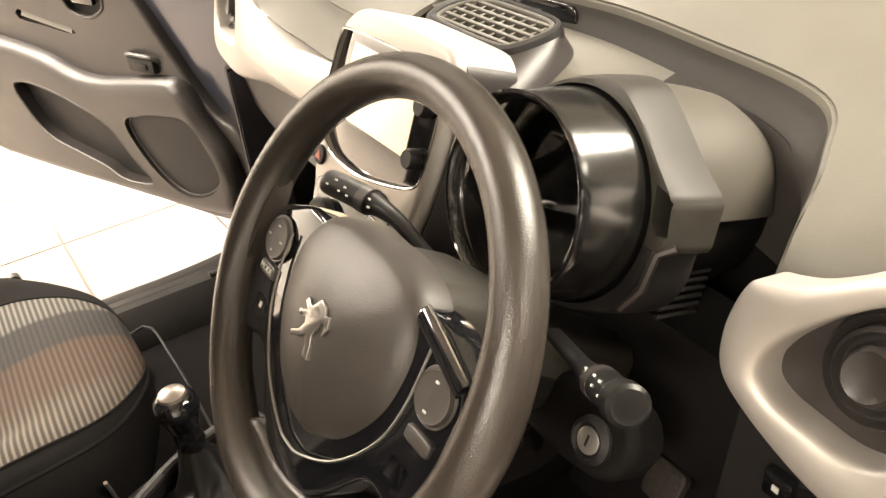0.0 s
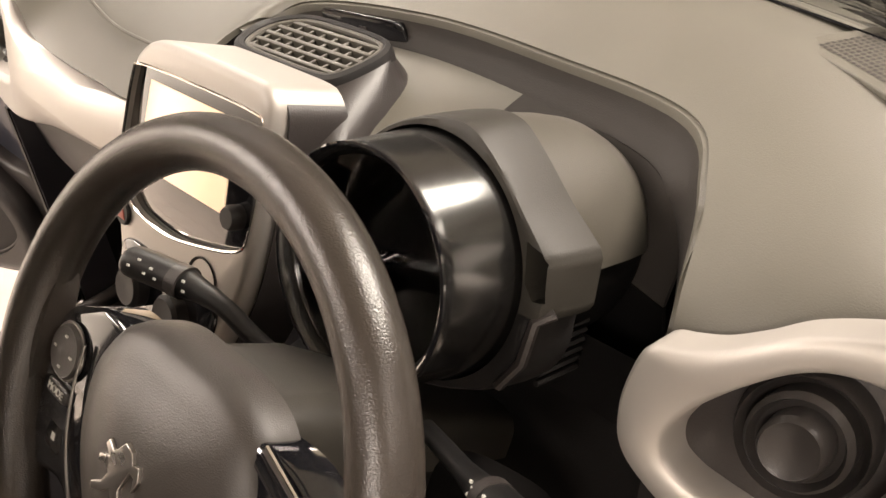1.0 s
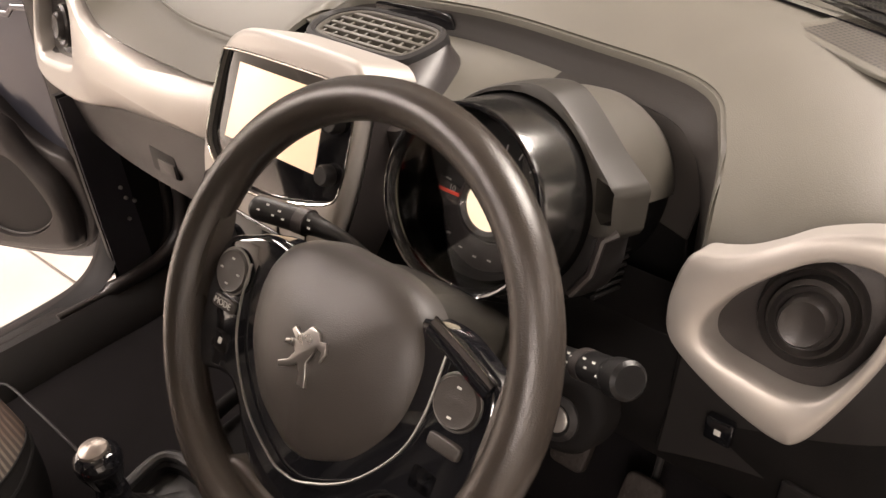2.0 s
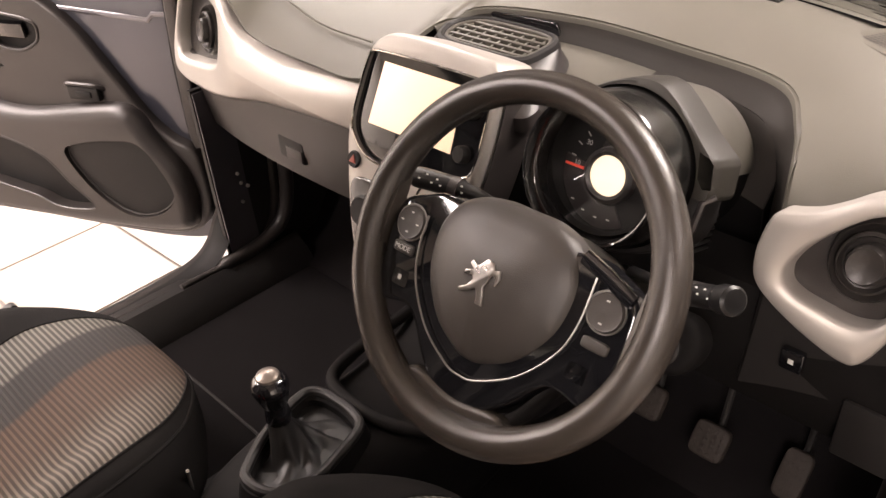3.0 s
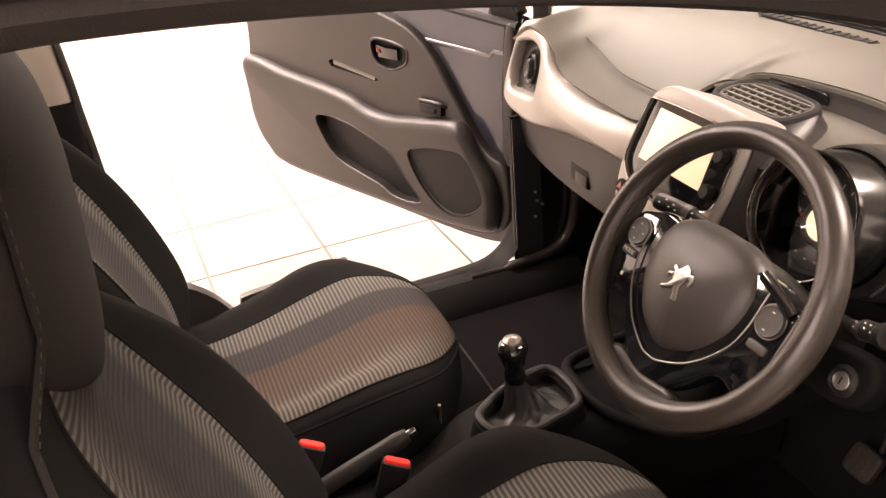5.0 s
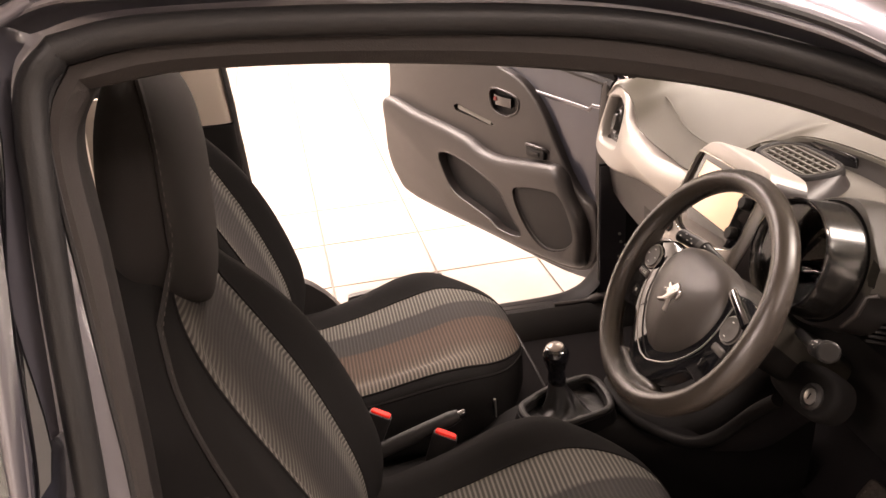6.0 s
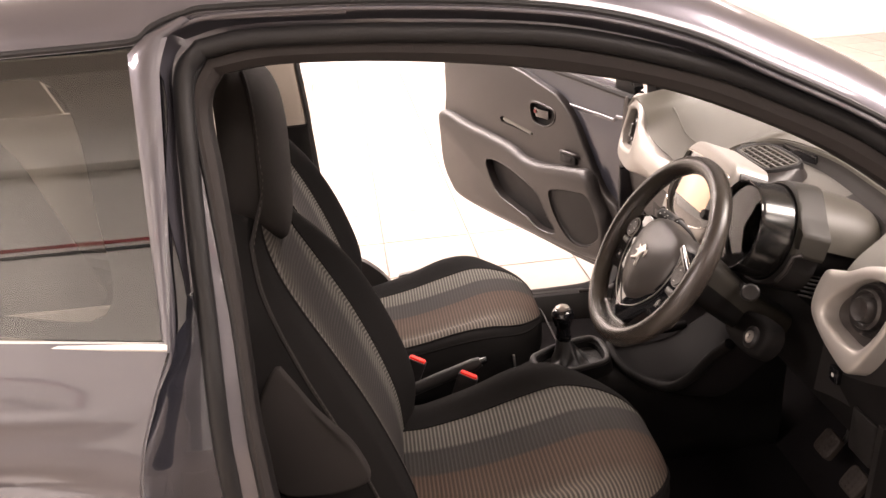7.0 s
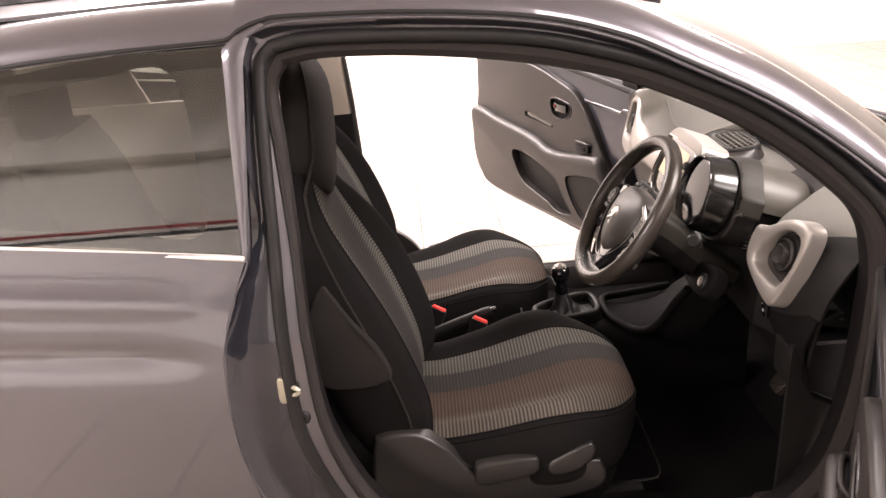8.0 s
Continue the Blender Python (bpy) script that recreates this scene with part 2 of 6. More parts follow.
def by_key(keys, n):
    """n points along a Catmull-Rom curve, an equal share between each two keys."""
    k = [np.array(p, float) for p in keys]
    k = [2 * k[0] - k[1]] + k + [2 * k[-1] - k[-2]]
    out = []
    for s in np.linspace(0, len(keys) - 1, n):
        i = min(int(s), len(keys) - 2)
        f = s - i
        a, b, c, d = k[i : i + 4]
        out.append(0.5 * (2 * b + (c - a) * f + (2 * a - 5 * b + 4 * c - d) * f * f + (3 * b - a - 3 * c + d) * f**3))
    return np.array(out)


def loft(rings, closed=True, caps=True, bm=None):
    """A skin over rings of equally many points."""
    bm = bm or bmesh.new()
    rows = [[bm.verts.new(p) for p in r] for r in rings]
    n = len(rows[0])
    for a, b in zip(rows, rows[1:]):
        for i in range(n if closed else n - 1):
            j = (i + 1) % n
            bm.faces.new((a[i], a[j], b[j], b[i]))
    if caps and closed:
        bm.faces.new(rows[0])
        bm.faces.new(rows[-1])
    return bm


def shell(rings, thick, closed=False):
    """An open skin with thickness, laid off along the mean normals."""
    P = np.array(rings)
    du = np.gradient(P, axis=0)
    dv = np.gradient(P, axis=1)
    nr = np.cross(du, dv)
    nr /= np.linalg.norm(nr, axis=2, keepdims=True) + 1e-9
    Q = P + thick * nr
    bm = bmesh.new()
    a = [[bm.verts.new(p) for p in r] for r in P]
    b = [[bm.verts.new(p) for p in r] for r in Q]
    m, n = len(a), len(a[0])
    for i in range(m - 1):
        for j in range(n - 1):
            bm.faces.new((a[i][j], a[i][j + 1], a[i + 1][j + 1], a[i + 1][j]))
            bm.faces.new((b[i][j], b[i + 1][j], b[i + 1][j + 1], b[i][j + 1]))
    for i in range(m - 1):
        bm.faces.new((a[i][0], a[i + 1][0], b[i + 1][0], b[i][0]))
        bm.faces.new((a[i][-1], b[i][-1], b[i + 1][-1], a[i + 1][-1]))
    for j in range(n - 1):
        bm.faces.new((a[0][j], b[0][j], b[0][j + 1], a[0][j + 1]))
        bm.faces.new((a[-1][j], a[-1][j + 1], b[-1][j + 1], b[-1][j]))
    return bm


def plate(outline, place, z0, z1, round_=0.003, dome=0.0):
    """A plate of this outline between the heights z0 and z1, with a rounded upper edge. place maps (u, v, w) to a point."""
    o = np.array(outline, float)
    c = o.mean(0)
    nxt, prv = np.roll(o, -1, 0), np.roll(o, 1, 0)
    tan = nxt - prv
    nrm = np.stack([tan[:, 1], -tan[:, 0]], 1)
    nrm /= np.linalg.norm(nrm, axis=1, keepdims=True) + 1e-9
    turn = np.sum(o[:, 0] * nxt[:, 1] - nxt[:, 0] * o[:, 1])
    nrm *= -1 if turn > 0 else 1
    steps = [(0, z0), (0, z1 - round_)] + [(round_ * (1 - math.cos(a)), z1 - round_ + round_ * math.sin(a)) for a in (0.5, 1.0, math.pi / 2)]
    rings = [[place(*(p + n * d), z) for p, n in zip(o, nrm)] for d, z in steps]
    if dome:
        for s in (0.85, 0.6, 0.3):
            rings.append([place(*(c + (p + n * round_ - c) * s), z1 + dome * (1 - s * s)) for p, n in zip(o, nrm)])
    return loft(rings)


def ringplate(outer, inner, place, profile):
    """A frame between two outlines of equally many points. profile: rows of (share from outer to inner, height)."""
    rings = [[place(*(p * (1 - s) + q * s), z) for p, q in zip(outer, inner)] for s, z in profile]
    bm = bmesh.new()
    rows = [[bm.verts.new(p) for p in r] for r in rings]
    n = len(rows[0])
    for a, b in zip(rows, rows[1:] + rows[:1]):
        for i in range(n):
            j = (i + 1) % n
            bm.faces.new((a[i], a[j], b[j], b[i]))
    return bm


def tube(path, radius, n=10, closed=False, flat=1.0, bm=None):
    """A round bar along a path; radius may be a list; flat squashes it across."""
    P = np.array(path, float)
    m = len(P)
    rad = np.broadcast_to(np.array(radius, float), (m,))
    tan = np.roll(P, -1, 0) - np.roll(P, 1, 0) if closed else np.gradient(P, axis=0)
    tan /= np.linalg.norm(tan, axis=1, keepdims=True) + 1e-9
    up = np.array((0.0, 0, 1)) if abs(tan[0][2]) < 0.9 else np.array((1.0, 0, 0))
    rings = []
    for p, t, r in zip(P, tan, rad):
        up = up - t * (up @ t)
        up /= np.linalg.norm(up)
        sd = np.cross(t, up)
        rings.append([p + r * (math.cos(a) * sd + flat * math.sin(a) * up) for a in np.linspace(0, 2 * math.pi, n, endpoint=False)])
    if closed:
        return loft(rings + [rings[0]], caps=False, bm=bm)
    return loft(rings, bm=bm)


def lathe(profile, place, n=32):
    """A turned body: rows of (radius, height)."""
    ang = np.linspace(0, 2 * math.pi, n, endpoint=False)
    return loft([[place(r * math.cos(a), r * math.sin(a), z) for a in ang] for r, z in profile])


def block(x0, x1, y0, y1, z0, z1, bevel=0.004, place=None):
    bm = bmesh.new()
    bmesh.ops.create_cube(bm, size=1)
    for v in bm.verts:
        v.co = Vector(((x0 + x1) / 2 + v.co.x * (x1 - x0), (y0 + y1) / 2 + v.co.y * (y1 - y0), (z0 + z1) / 2 + v.co.z * (z1 - z0)))
    if bevel:
        bmesh.ops.bevel(bm, geom=bm.edges[:], offset=bevel, segments=2, profile=0.5, affect="EDGES")
    if place:
        for v in bm.verts:
            v.co = Vector(place(*v.co))
    return bm


def flat_place(x, y, z):
    return Vector((x, y, z))


def framed(origin, U, V, W):
    o, u, v, w = [np.array(a, float) for a in (origin, U, V, W)]
    return lambda a, b, c: Vector(o + a * u + b * v + c * w)


def carve(ob, cutters):
    """Cuts the cutters' bodies out of a mesh object for good, and removes them."""
    for c in cutters:
        md = ob.modifiers.new("cut", "BOOLEAN")
        md.operation, md.solver, md.object = "DIFFERENCE", "EXACT", c
    bpy.context.view_layer.update()
    me = bpy.data.meshes.new_from_object(ob.evaluated_get(bpy.context.evaluated_depsgraph_get()))
    ob.modifiers.clear()
    ob.data = me
    me.shade_smooth()
    me.set_sharp_from_angle(angle=radians(35))
    for c in cutters:
        bpy.data.objects.remove(c)
    return ob


def lettering(name, text, size, place, material, parent, lift=0.0006):
    """Words in the built-in font, laid flat on place."""
    cu = bpy.data.curves.new(name, "FONT")
    cu.body, cu.size, cu.align_x, cu.align_y, cu.extrude = text, size, "CENTER", "CENTER", 0.0003
    tmp = new("tmp", cu)
    bpy.context.view_layer.update()
    me = bpy.data.meshes.new_from_object(tmp.evaluated_get(bpy.context.evaluated_depsgraph_get()))
    bpy.data.objects.remove(tmp)
    for v in me.vertices:
        v.co = place(v.co.x, v.co.y, v.co.z + lift)
    me.materials.clear()
    me.materials.append(material)
    ob = new(name, me)
    adopt(ob, parent)
    return ob


def rrect(w, h, n=32, e=4.0, cx=0, cy=0):
    return [(cx + w * np.sign(math.cos(a)) * abs(math.cos(a)) ** (2 / e), cy + h * np.sign(math.sin(a)) * abs(math.sin(a)) ** (2 / e)) for a in np.linspace(0, 2 * math.pi, n, endpoint=False)]


def ss(a, b, x):
    t = min(1, max(0, (x - a) / (b - a)))
    return t * t * (3 - 2 * t)


# ---- the showroom ----
TILE_SIZE, TILE_TURN, TILE_AT = 0.395, radians(1.8), (-1.871, -0.481)
tc_, ts_ = math.cos(TILE_TURN), math.sin(TILE_TURN)


def tile_place(a, b, c):
    return Vector((TILE_AT[0] + a * tc_ - b * ts_, TILE_AT[1] + a * ts_ + b * tc_, c))


floor = part("floor", block(-9, 9, -9, 9, -0.2, -0.006, 0), GROUT)
tagged(floor, "pale cream glazed tile floor with thin brown joints", "floor", kind="structure")


def room_wall(name, x0, x1, y0, y1, label):
    ob = part(name, block(x0, x1, y0, y1, -0.1, 3.2, 0), WALL)
    return tagged(ob, label, "wall", kind="structure")


room_wall("wall_west", -6.2, -6.0, -7, 7, "plain white painted showroom wall")
wall_east = room_wall("wall_east", 4.6, 4.8, -7, 7, "white showroom wall with panels and a red stripe")
room_wall("wall_north", -6.2, 6.2, 7, 7.2, "plain white painted showroom wall")
room_wall("wall_south", -6.2, 6.2, -7.2, -7, "plain white painted showroom wall")
tagged(part("ceiling", block(-6.2, 6.2, -7.2, 7.2, 3.2, 3.35, 0), CEIL), "pale grey showroom ceiling", "ceiling", kind="structure")
for lx, ly, power in LAMPS:
    lamp = thing("ceiling_light", "long white ceiling light fitting, switched on", "ceiling light", (lx, ly, 3.2), "ceiling lights")
    part("housing", block(lx - 0.50, lx + 0.50, ly - 1.32, ly + 1.32, 3.11, 3.2, 0.01), WALL, lamp)
    part("diffuser", block(lx - 0.45, lx + 0.45, ly - 1.25, ly + 1.25, 3.095, 3.108, 0.003), LAMP, lamp, "glowing white diffuser")

# panels and stripes on the east wall
for y0, y1, m_ in ((-6.9, -1.44, PANEL), (-1.36, 1.9, GREYPAN), (2.0, 6.9, PANEL)):
    part("wall_panel", block(4.56, 4.605, y0, y1, 0.05, 2.5, 0.008), m_, wall_east)
    part("red_stripe", block(4.552, 4.565, y0 + 0.01, y1 - 0.01, 2.085, 2.105, 0), STRIPE_RED, wall_east)
    part("black_stripe", block(4.552, 4.565, y0 + 0.01, y1 - 0.01, 2.04, 2.06, 0), STRIPE_BLACK, wall_east)
part("wall_beam", block(4.45, 4.6, -6.9, 6.9, 2.55, 2.75, 0.01), PANEL, wall_east)

# ---- car body ----
def sx(z):
    """Half width of the body side at a height."""
    zs = [0.15, 0.30, 0.45, 0.60, 0.72, 0.80, 0.86, 0.90, 0.96, 1.30, 1.36]
    xs = [0.745, 0.775, 0.795, 0.805, 0.806, 0.803, 0.790, 0.780, 0.757, 0.650, 0.615]
    return float(np.interp(z, zs, xs))


# door opening, from the rear upper corner along the roof, down the front and back along the sill: shut line, seal, inner edge
SHUT = [(-0.69, 1.312), (-0.62, 1.326), (-0.41, 1.319), (-0.21, 1.297), (-0.07, 1.259), (0.034, 1.211), (0.19, 1.13), (0.34, 1.02), (0.425, 0.92), (0.43, 0.75), (0.41, 0.5), (0.36, 0.29), (0.2, 0.205), (-0.3, 0.205), (-0.52, 0.25), (-0.70, 0.37), (-0.782, 0.58), (-0.784, 0.79), (-0.752, 0.9), (-0.722, 0.97), (-0.715, 1.12), (-0.705, 1.27)]
SEAL = [(-0.655, 1.287), (-0.585, 1.295), (-0.415, 1.288), (-0.21, 1.267), (-0.037, 1.221), (0.068, 1.177), (0.188, 1.114), (0.32, 1.01), (0.39, 0.91), (0.395, 0.75), (0.375, 0.5), (0.32, 0.32), (0.18, 0.245), (-0.3, 0.245), (-0.48, 0.28), (-0.6, 0.4), (-0.675, 0.6), (-0.685, 0.79), (-0.685, 0.9), (-0.685, 0.98), (-0.685, 1.12), (-0.68, 1.25)]
INNER = [(-0.638, 1.252), (-0.56, 1.258), (-0.418, 1.25), (-0.26, 1.23), (-0.1, 1.196), (0.03, 1.147), (0.16, 1.08), (0.29, 0.98), (0.35, 0.9), (0.355, 0.75), (0.335, 0.5), (0.28, 0.35), (0.15, 0.262), (-0.3, 0.262), (-0.44, 0.3), (-0.55, 0.41), (-0.625, 0.6), (-0.642, 0.79), (-0.645, 0.9), (-0.648, 0.98), (-0.655, 1.12), (-0.66, 1.21)]
shut, seal, inner = [np.array([p for p in by_key(k + k[:1], 22 * 12 + 1)[:-1]]) for k in (SHUT, SEAL, INNER)]

share = np.interp(np.arange(264) / 12, np.arange(23), [0.2, 0.15, 0.15, 0.15, 0.15, 0.15, 0.15, 0.15, 0.15, 0.15, 0.25, 0.3, 0.3, 0.3, 0.4, 0.6, 0.75, 0.78, 0.8, 0.78, 0.62, 0.38, 0.2])[:, None]
face_in = seal + (inner - seal) * share

car = thing("car", "dark grey metallic small three-door hatchback with both doors open", "car", (0, -0.3, 0))


def side_ring(a, dx, sgn):
    return [Vector((sgn * (sx(z) - dx), y, z)) for y, z in a]


def body_side(sgn):
    lip = side_ring(shut * 0.97 + seal * 0.03, 0.003, sgn)
    rings = [side_ring(shut * 1.02 - seal * 0.02, 0.003, sgn), lip, side_ring(shut * 0.90 + seal * 0.10, 0.012, sgn), side_ring(shut * 0.72 + seal * 0.28, 0.026, sgn), side_ring(shut * 0.5 + seal * 0.5, 0.034, sgn), side_ring(shut * 0.22 + seal * 0.78, 0.036, sgn), side_ring(seal, 0.034, sgn)]
    upper = list(range(231, 264)) + list(range(0, 100))
    # same paint as the body; this darker colour holds the dark reflections
    part("door_frame", loft([[r[k] for k in range(99, 232)] for r in rings], closed=False), JAMB, car, "body-paint door opening channel, dark reflections put into its colour")
    part("upper_door_frame", loft([[r[k] for k in upper] for r in rings], closed=False), PAINT, car, "dark grey painted upper door frame")
    part("panel_edge", tube(side_ring(shut, 0.002, sgn), 0.0032, 8, closed=True), PAINT, car)
    rings = [side_ring(seal * 1.02 - face_in * 0.02, 0.034, sgn), side_ring(seal * 0.9 + face_in * 0.1, 0.0325, sgn), side_ring(seal * 0.5 + face_in * 0.5, 0.034, sgn), side_ring(seal * 0.1 + face_in * 0.9, 0.0385, sgn), side_ring(face_in, 0.044, sgn)]
    part("frame_face", loft(rings, caps=False), PAINT, car, "dark grey painted pillar flange")
    part("outer_seal", tube(side_ring(seal, 0.032, sgn), 0.0125, 12, closed=True), RUBBER, car, "black rubber strip round the opening")
    part("inner_seal", tube(side_ring(face_in * 0.97 + inner * 0.03, 0.038, sgn), 0.0035, 8, closed=True), RUBBER, car, "thin black rubber edge")
    rings = [side_ring(face_in * 0.95 + inner * 0.05, 0.043, sgn), side_ring(face_in * 0.8 + inner * 0.2, 0.035, sgn), side_ring(face_in * 0.45 + inner * 0.55, 0.036, sgn), side_ring(face_in * 0.12 + inner * 0.88, 0.046, sgn), side_ring(inner, 0.062, sgn)]
    part("door_seal", loft(rings, caps=False), SEALTRIM, car, "grey-brown door seal")
    rings = [side_ring(inner * 0.98 + seal * 0.02, 0.060, sgn), side_ring(inner * 1.02 - seal * 0.02, 0.078, sgn), side_ring(inner * 1.0, 0.095, sgn), side_ring(inner * 0.8 + seal * 0.2, 0.115, sgn)]
    part("pillar_trim", loft(rings, caps=False), PADSIDE, car, "dark brown-grey plastic pillar trim")
    # rear quarter, below the glass line
    ys = np.linspace(0, 1, 26)
    zs = [0.28, 0.40, 0.50, 0.60, 0.68, 0.72, 0.745, 0.765, 0.78, 0.79, 0.80, 0.815, 0.83, 0.85, 0.865, 0.875, 0.885, 0.895, 0.91, 0.94, 0.965]
    front = lambda z: float(np.interp(z, [0.28, 0.40, 0.50, 0.58, 0.69, 0.79, 0.85, 0.90, 0.94, 0.97], [-0.62, -0.725, -0.765, -0.782, -0.789, -0.784, -0.770, -0.752, -0.735, -0.722]))
    rows = []
    for z in zs:
        row = []
        for f in ys:
            y = front(z) + f * (-1.75 - front(z))
            lift = max(0, (-0.73 - y)) * 0.115 * np.interp(z, [0.3, 0.965], [0, 1])
            crease = (-0.017 * math.exp(-(((z - 0.79) / 0.022) ** 2)) + 0.007 * math.exp(-(((z - 0.885) / 0.014) ** 2))) * min(1, f * 8)
            row.append(Vector((sgn * (sx(z) + crease - 0.10 * max(0, f - 0.55) ** 2 * 4), y, z + lift)))
        rows.append(row)
    part("quarter_panel", shell(rows, 0.004 * sgn), PAINT, car, "dark grey metallic rear quarter panel")
    rows = []
    for z in np.linspace(0.955, 1.326, 22):
        ye = float(np.interp(z, [0.955, 0.97, 1.12, 1.27, 1.312, 1.325], [-0.729, -0.727, -0.715, -0.705, -0.690, -0.66]))
        yb = float(np.interp(z, [1.298, 1.303, 1.317, 1.327], [-0.736, -0.724, -0.704, -0.668]))
        rows.append([Vector((sgn * (sx(z) + 0.005 * (1 - (2 * k - 1) ** 2) - 0.002), ye + 0.004 + k * (yb - ye), z)) for k in np.linspace(0, 1, 9)])
    part("pillar_face", shell(rows, 0.003 * sgn), PAINT, car, "dark grey painted pillar face")
    # pane, its dark border, and the bright strip below it
    low = lambda y: 0.965 + (-0.727 - y) * 0.113
    top = lambda y: 1.296 - 0.12 * max(0, -0.85 - y) ** 1.6
    def on(y, z, out=0.0):
        return Vector((sgn * (sx(z) + out - 0.10 * max(0, (-0.73 - y) / 1.02 - 0.55) ** 2 * 4), y, z))
    yy = np.linspace(-0.722, -1.5, 22)
    gl = []
    for f in np.linspace(0, 1, 8):
        gl.append([on(y, low(y) + f * (top(y) - low(y)), -0.004) for y in yy])
    pane = part("quarter_window", shell(gl, 0.003 * sgn), TINT, car, "tinted fixed rear side window")
    pane.visible_shadow = False
    o = spline([(-0.722, 0.967), (-0.712, 1.12), (-0.716, 1.294), (-0.95, 1.292), (-1.2, 1.255), (-1.38, 1.20), (-1.49, 1.12), (-1.47, 1.055), (-1.2, 1.02), (-0.95, 0.992)], 80, True)
    i = spline([(-0.80, 1.0), (-0.795, 1.12), (-0.825, 1.262), (-0.95, 1.262), (-1.15, 1.235), (-1.3, 1.19), (-1.4, 1.12), (-1.38, 1.07), (-1.2, 1.04), (-0.95, 1.015)], 80, True)
    part("window_border", ringplate(o, i, lambda y, z, w: on(y, z, w), [(0, -0.012), (0, -0.008), (1, -0.008), (1, -0.012)]), GLOSS, car, "black printed window border")
    st = [on(y, low(y) - 0.004, 0.002) for y in np.linspace(-0.728, -1.6, 30)]
    part("chrome_strip", tube(st, 0.0072, 10, flat=0.7), BADGE, car, "bright polished window-line strip")
    # roof side, over the glass and the door and down the screen pillar
    rail_out = [p for p in by_key([(-1.75, 1.165), (-1.5, 1.236), (-1.3, 1.268), (-1.1, 1.287), (-0.92, 1.297), (-0.76, 1.300), (-0.722, 1.303), (-0.702, 1.316), (-0.666, 1.327), (-0.62, 1.331), (-0.41, 1.323), (-0.21, 1.301), (-0.07, 1.263), (0.034, 1.215), (0.19, 1.134), (0.34, 1.025), (0.44, 0.93)], 90)]
    rows = []
    for f in np.linspace(0, 1, 10):
        row = []
        for y, z in rail_out:
            g = min(1, max(0, (y + 0.5) / 0.94))
            back = 0.10 * max(0, (-0.73 - y) / 1.02 - 0.55) ** 2 * 4
            lift = (0.068 - 0.018 * g) * math.sin(f * math.pi / 2)
            row.append(Vector((sgn * (sx(z) - 0.001 - back - 0.095 * f**1.6), y + 0.028 * g * f, z + lift)))
        rows.append(row)
    part("roof_side", shell(rows, 0.004 * sgn), PAINT, car, "dark grey metallic roof side and screen pillar")
    part("gutter_fill", tube([Vector((sgn * (sx(z) - 0.014), y, z - 0.003)) for y, z in rail_out if -0.73 < y < -0.45], 0.010, 8), PAINT, car)
    gut = [Vector((sgn * (sx(z) - 0.004), y, z + 0.004)) for y, z in rail_out]
    part("roof_gutter", tube(gut, 0.0045, 8), RUBBER, car)
    # screen pillar trim inside
    ins = [Vector((sgn * (sx(z) - 0.088), y + 0.012, z + 0.02)) for y, z in by_key([(-0.62, 1.285), (-0.3, 1.262), (-0.05, 1.205), (0.1, 1.14), (0.25, 1.045), (0.38, 0.93)], 24)]
    part("inner_rail", tube(ins, [0.032] * 12 + list(np.linspace(0.032, 0.02, 12)), 12), CREAM, car, "pale inner roof rail lining")
    # sill
    rows = []
    for y in np.linspace(-0.62, 0.42, 20):
        rows.append([Vector((sgn * x, y, z)) for x, z in ((0.585, 0.205), (0.605, 0.235), (0.64, 0.258), (0.685, 0.252), (0.71, 0.23), (0.725, 0.17))])
    part("sill", shell(rows, 0.01), DARK, car, "black plastic sill cover")
    sweep = [(0.415, 0.60), (0.412, 0.50), (0.404, 0.43), (0.397, 0.36), (0.372, 0.297), (0.308, 0.264), (0.205, 0.256), (0.102, 0.256), (0.0, 0.257), (-0.30, 0.258), (-0.55, 0.262)]
    part("sill_seal", tube([(sgn * 0.664, y, z) for y, z in spline(sweep, 60)], 0.0085, 10), SEALTRIM, car, "grey-brown rubber seal along the sill and pillar foot")
    part("kick_trim", tube([(sgn * 0.648, y + 0.024, z + 0.012) for y, z in spline(sweep[:8], 44)], [0.008] * 6 + [0.016] * 30 + [0.008] * 8, 12), TRIM, car, "dark moulded footwell side trim")


body_side(1)
body_side(-1)

# roof skin round the open fabric roof, with its lining
def roof_at(x, y, drop=0.0):
    edge = 0.565 - 0.02 * max(0, -0.9 - y)
    zc = float(np.interp(y, [-1.75, -1.3, -0.7, -0.35, -0.1, 0.02], [1.32, 1.385, 1.405, 1.395, 1.365, 1.335]))
    return Vector((x * edge, y, zc - 0.035 * abs(x) ** 2.4 - drop))


for x0, x1, y0, y1, n in ((-1, 1, 0.02, -0.13, 6), (-1, -0.74, -0.1305, -0.70, 14), (0.74, 1, -0.1305, -0.70, 14), (-1, 1, -0.7005, -1.75, 18)):
    part("roof", shell([[roof_at(x, y) for x in np.linspace(x0, x1, 24 if x1 - x0 > 1 else 8)] for y in np.linspace(y0, y1, n)], 0.006), PAINT, car, "dark grey metallic roof")
    part("headliner", shell([[roof_at(x, y, 0.03) for x in np.linspace(x0, x1, 24 if x1 - x0 > 1 else 8)] for y in np.linspace(y0, y1, n)], 0.004), CREAM, car, "pale woven roof lining")
hoop = [roof_at(x, y, 0.01) for x, y in spline([(-0.74, -0.14), (0, -0.125), (0.74, -0.14), (0.745, -0.42), (0.74, -0.69), (0, -0.70), (-0.74, -0.69), (-0.745, -0.42)], 80, True)]
part("roof_opening_seal", tube(hoop, 0.016, 10, closed=True), RUBBER, car, "black rubber round the open roof")
rows = []
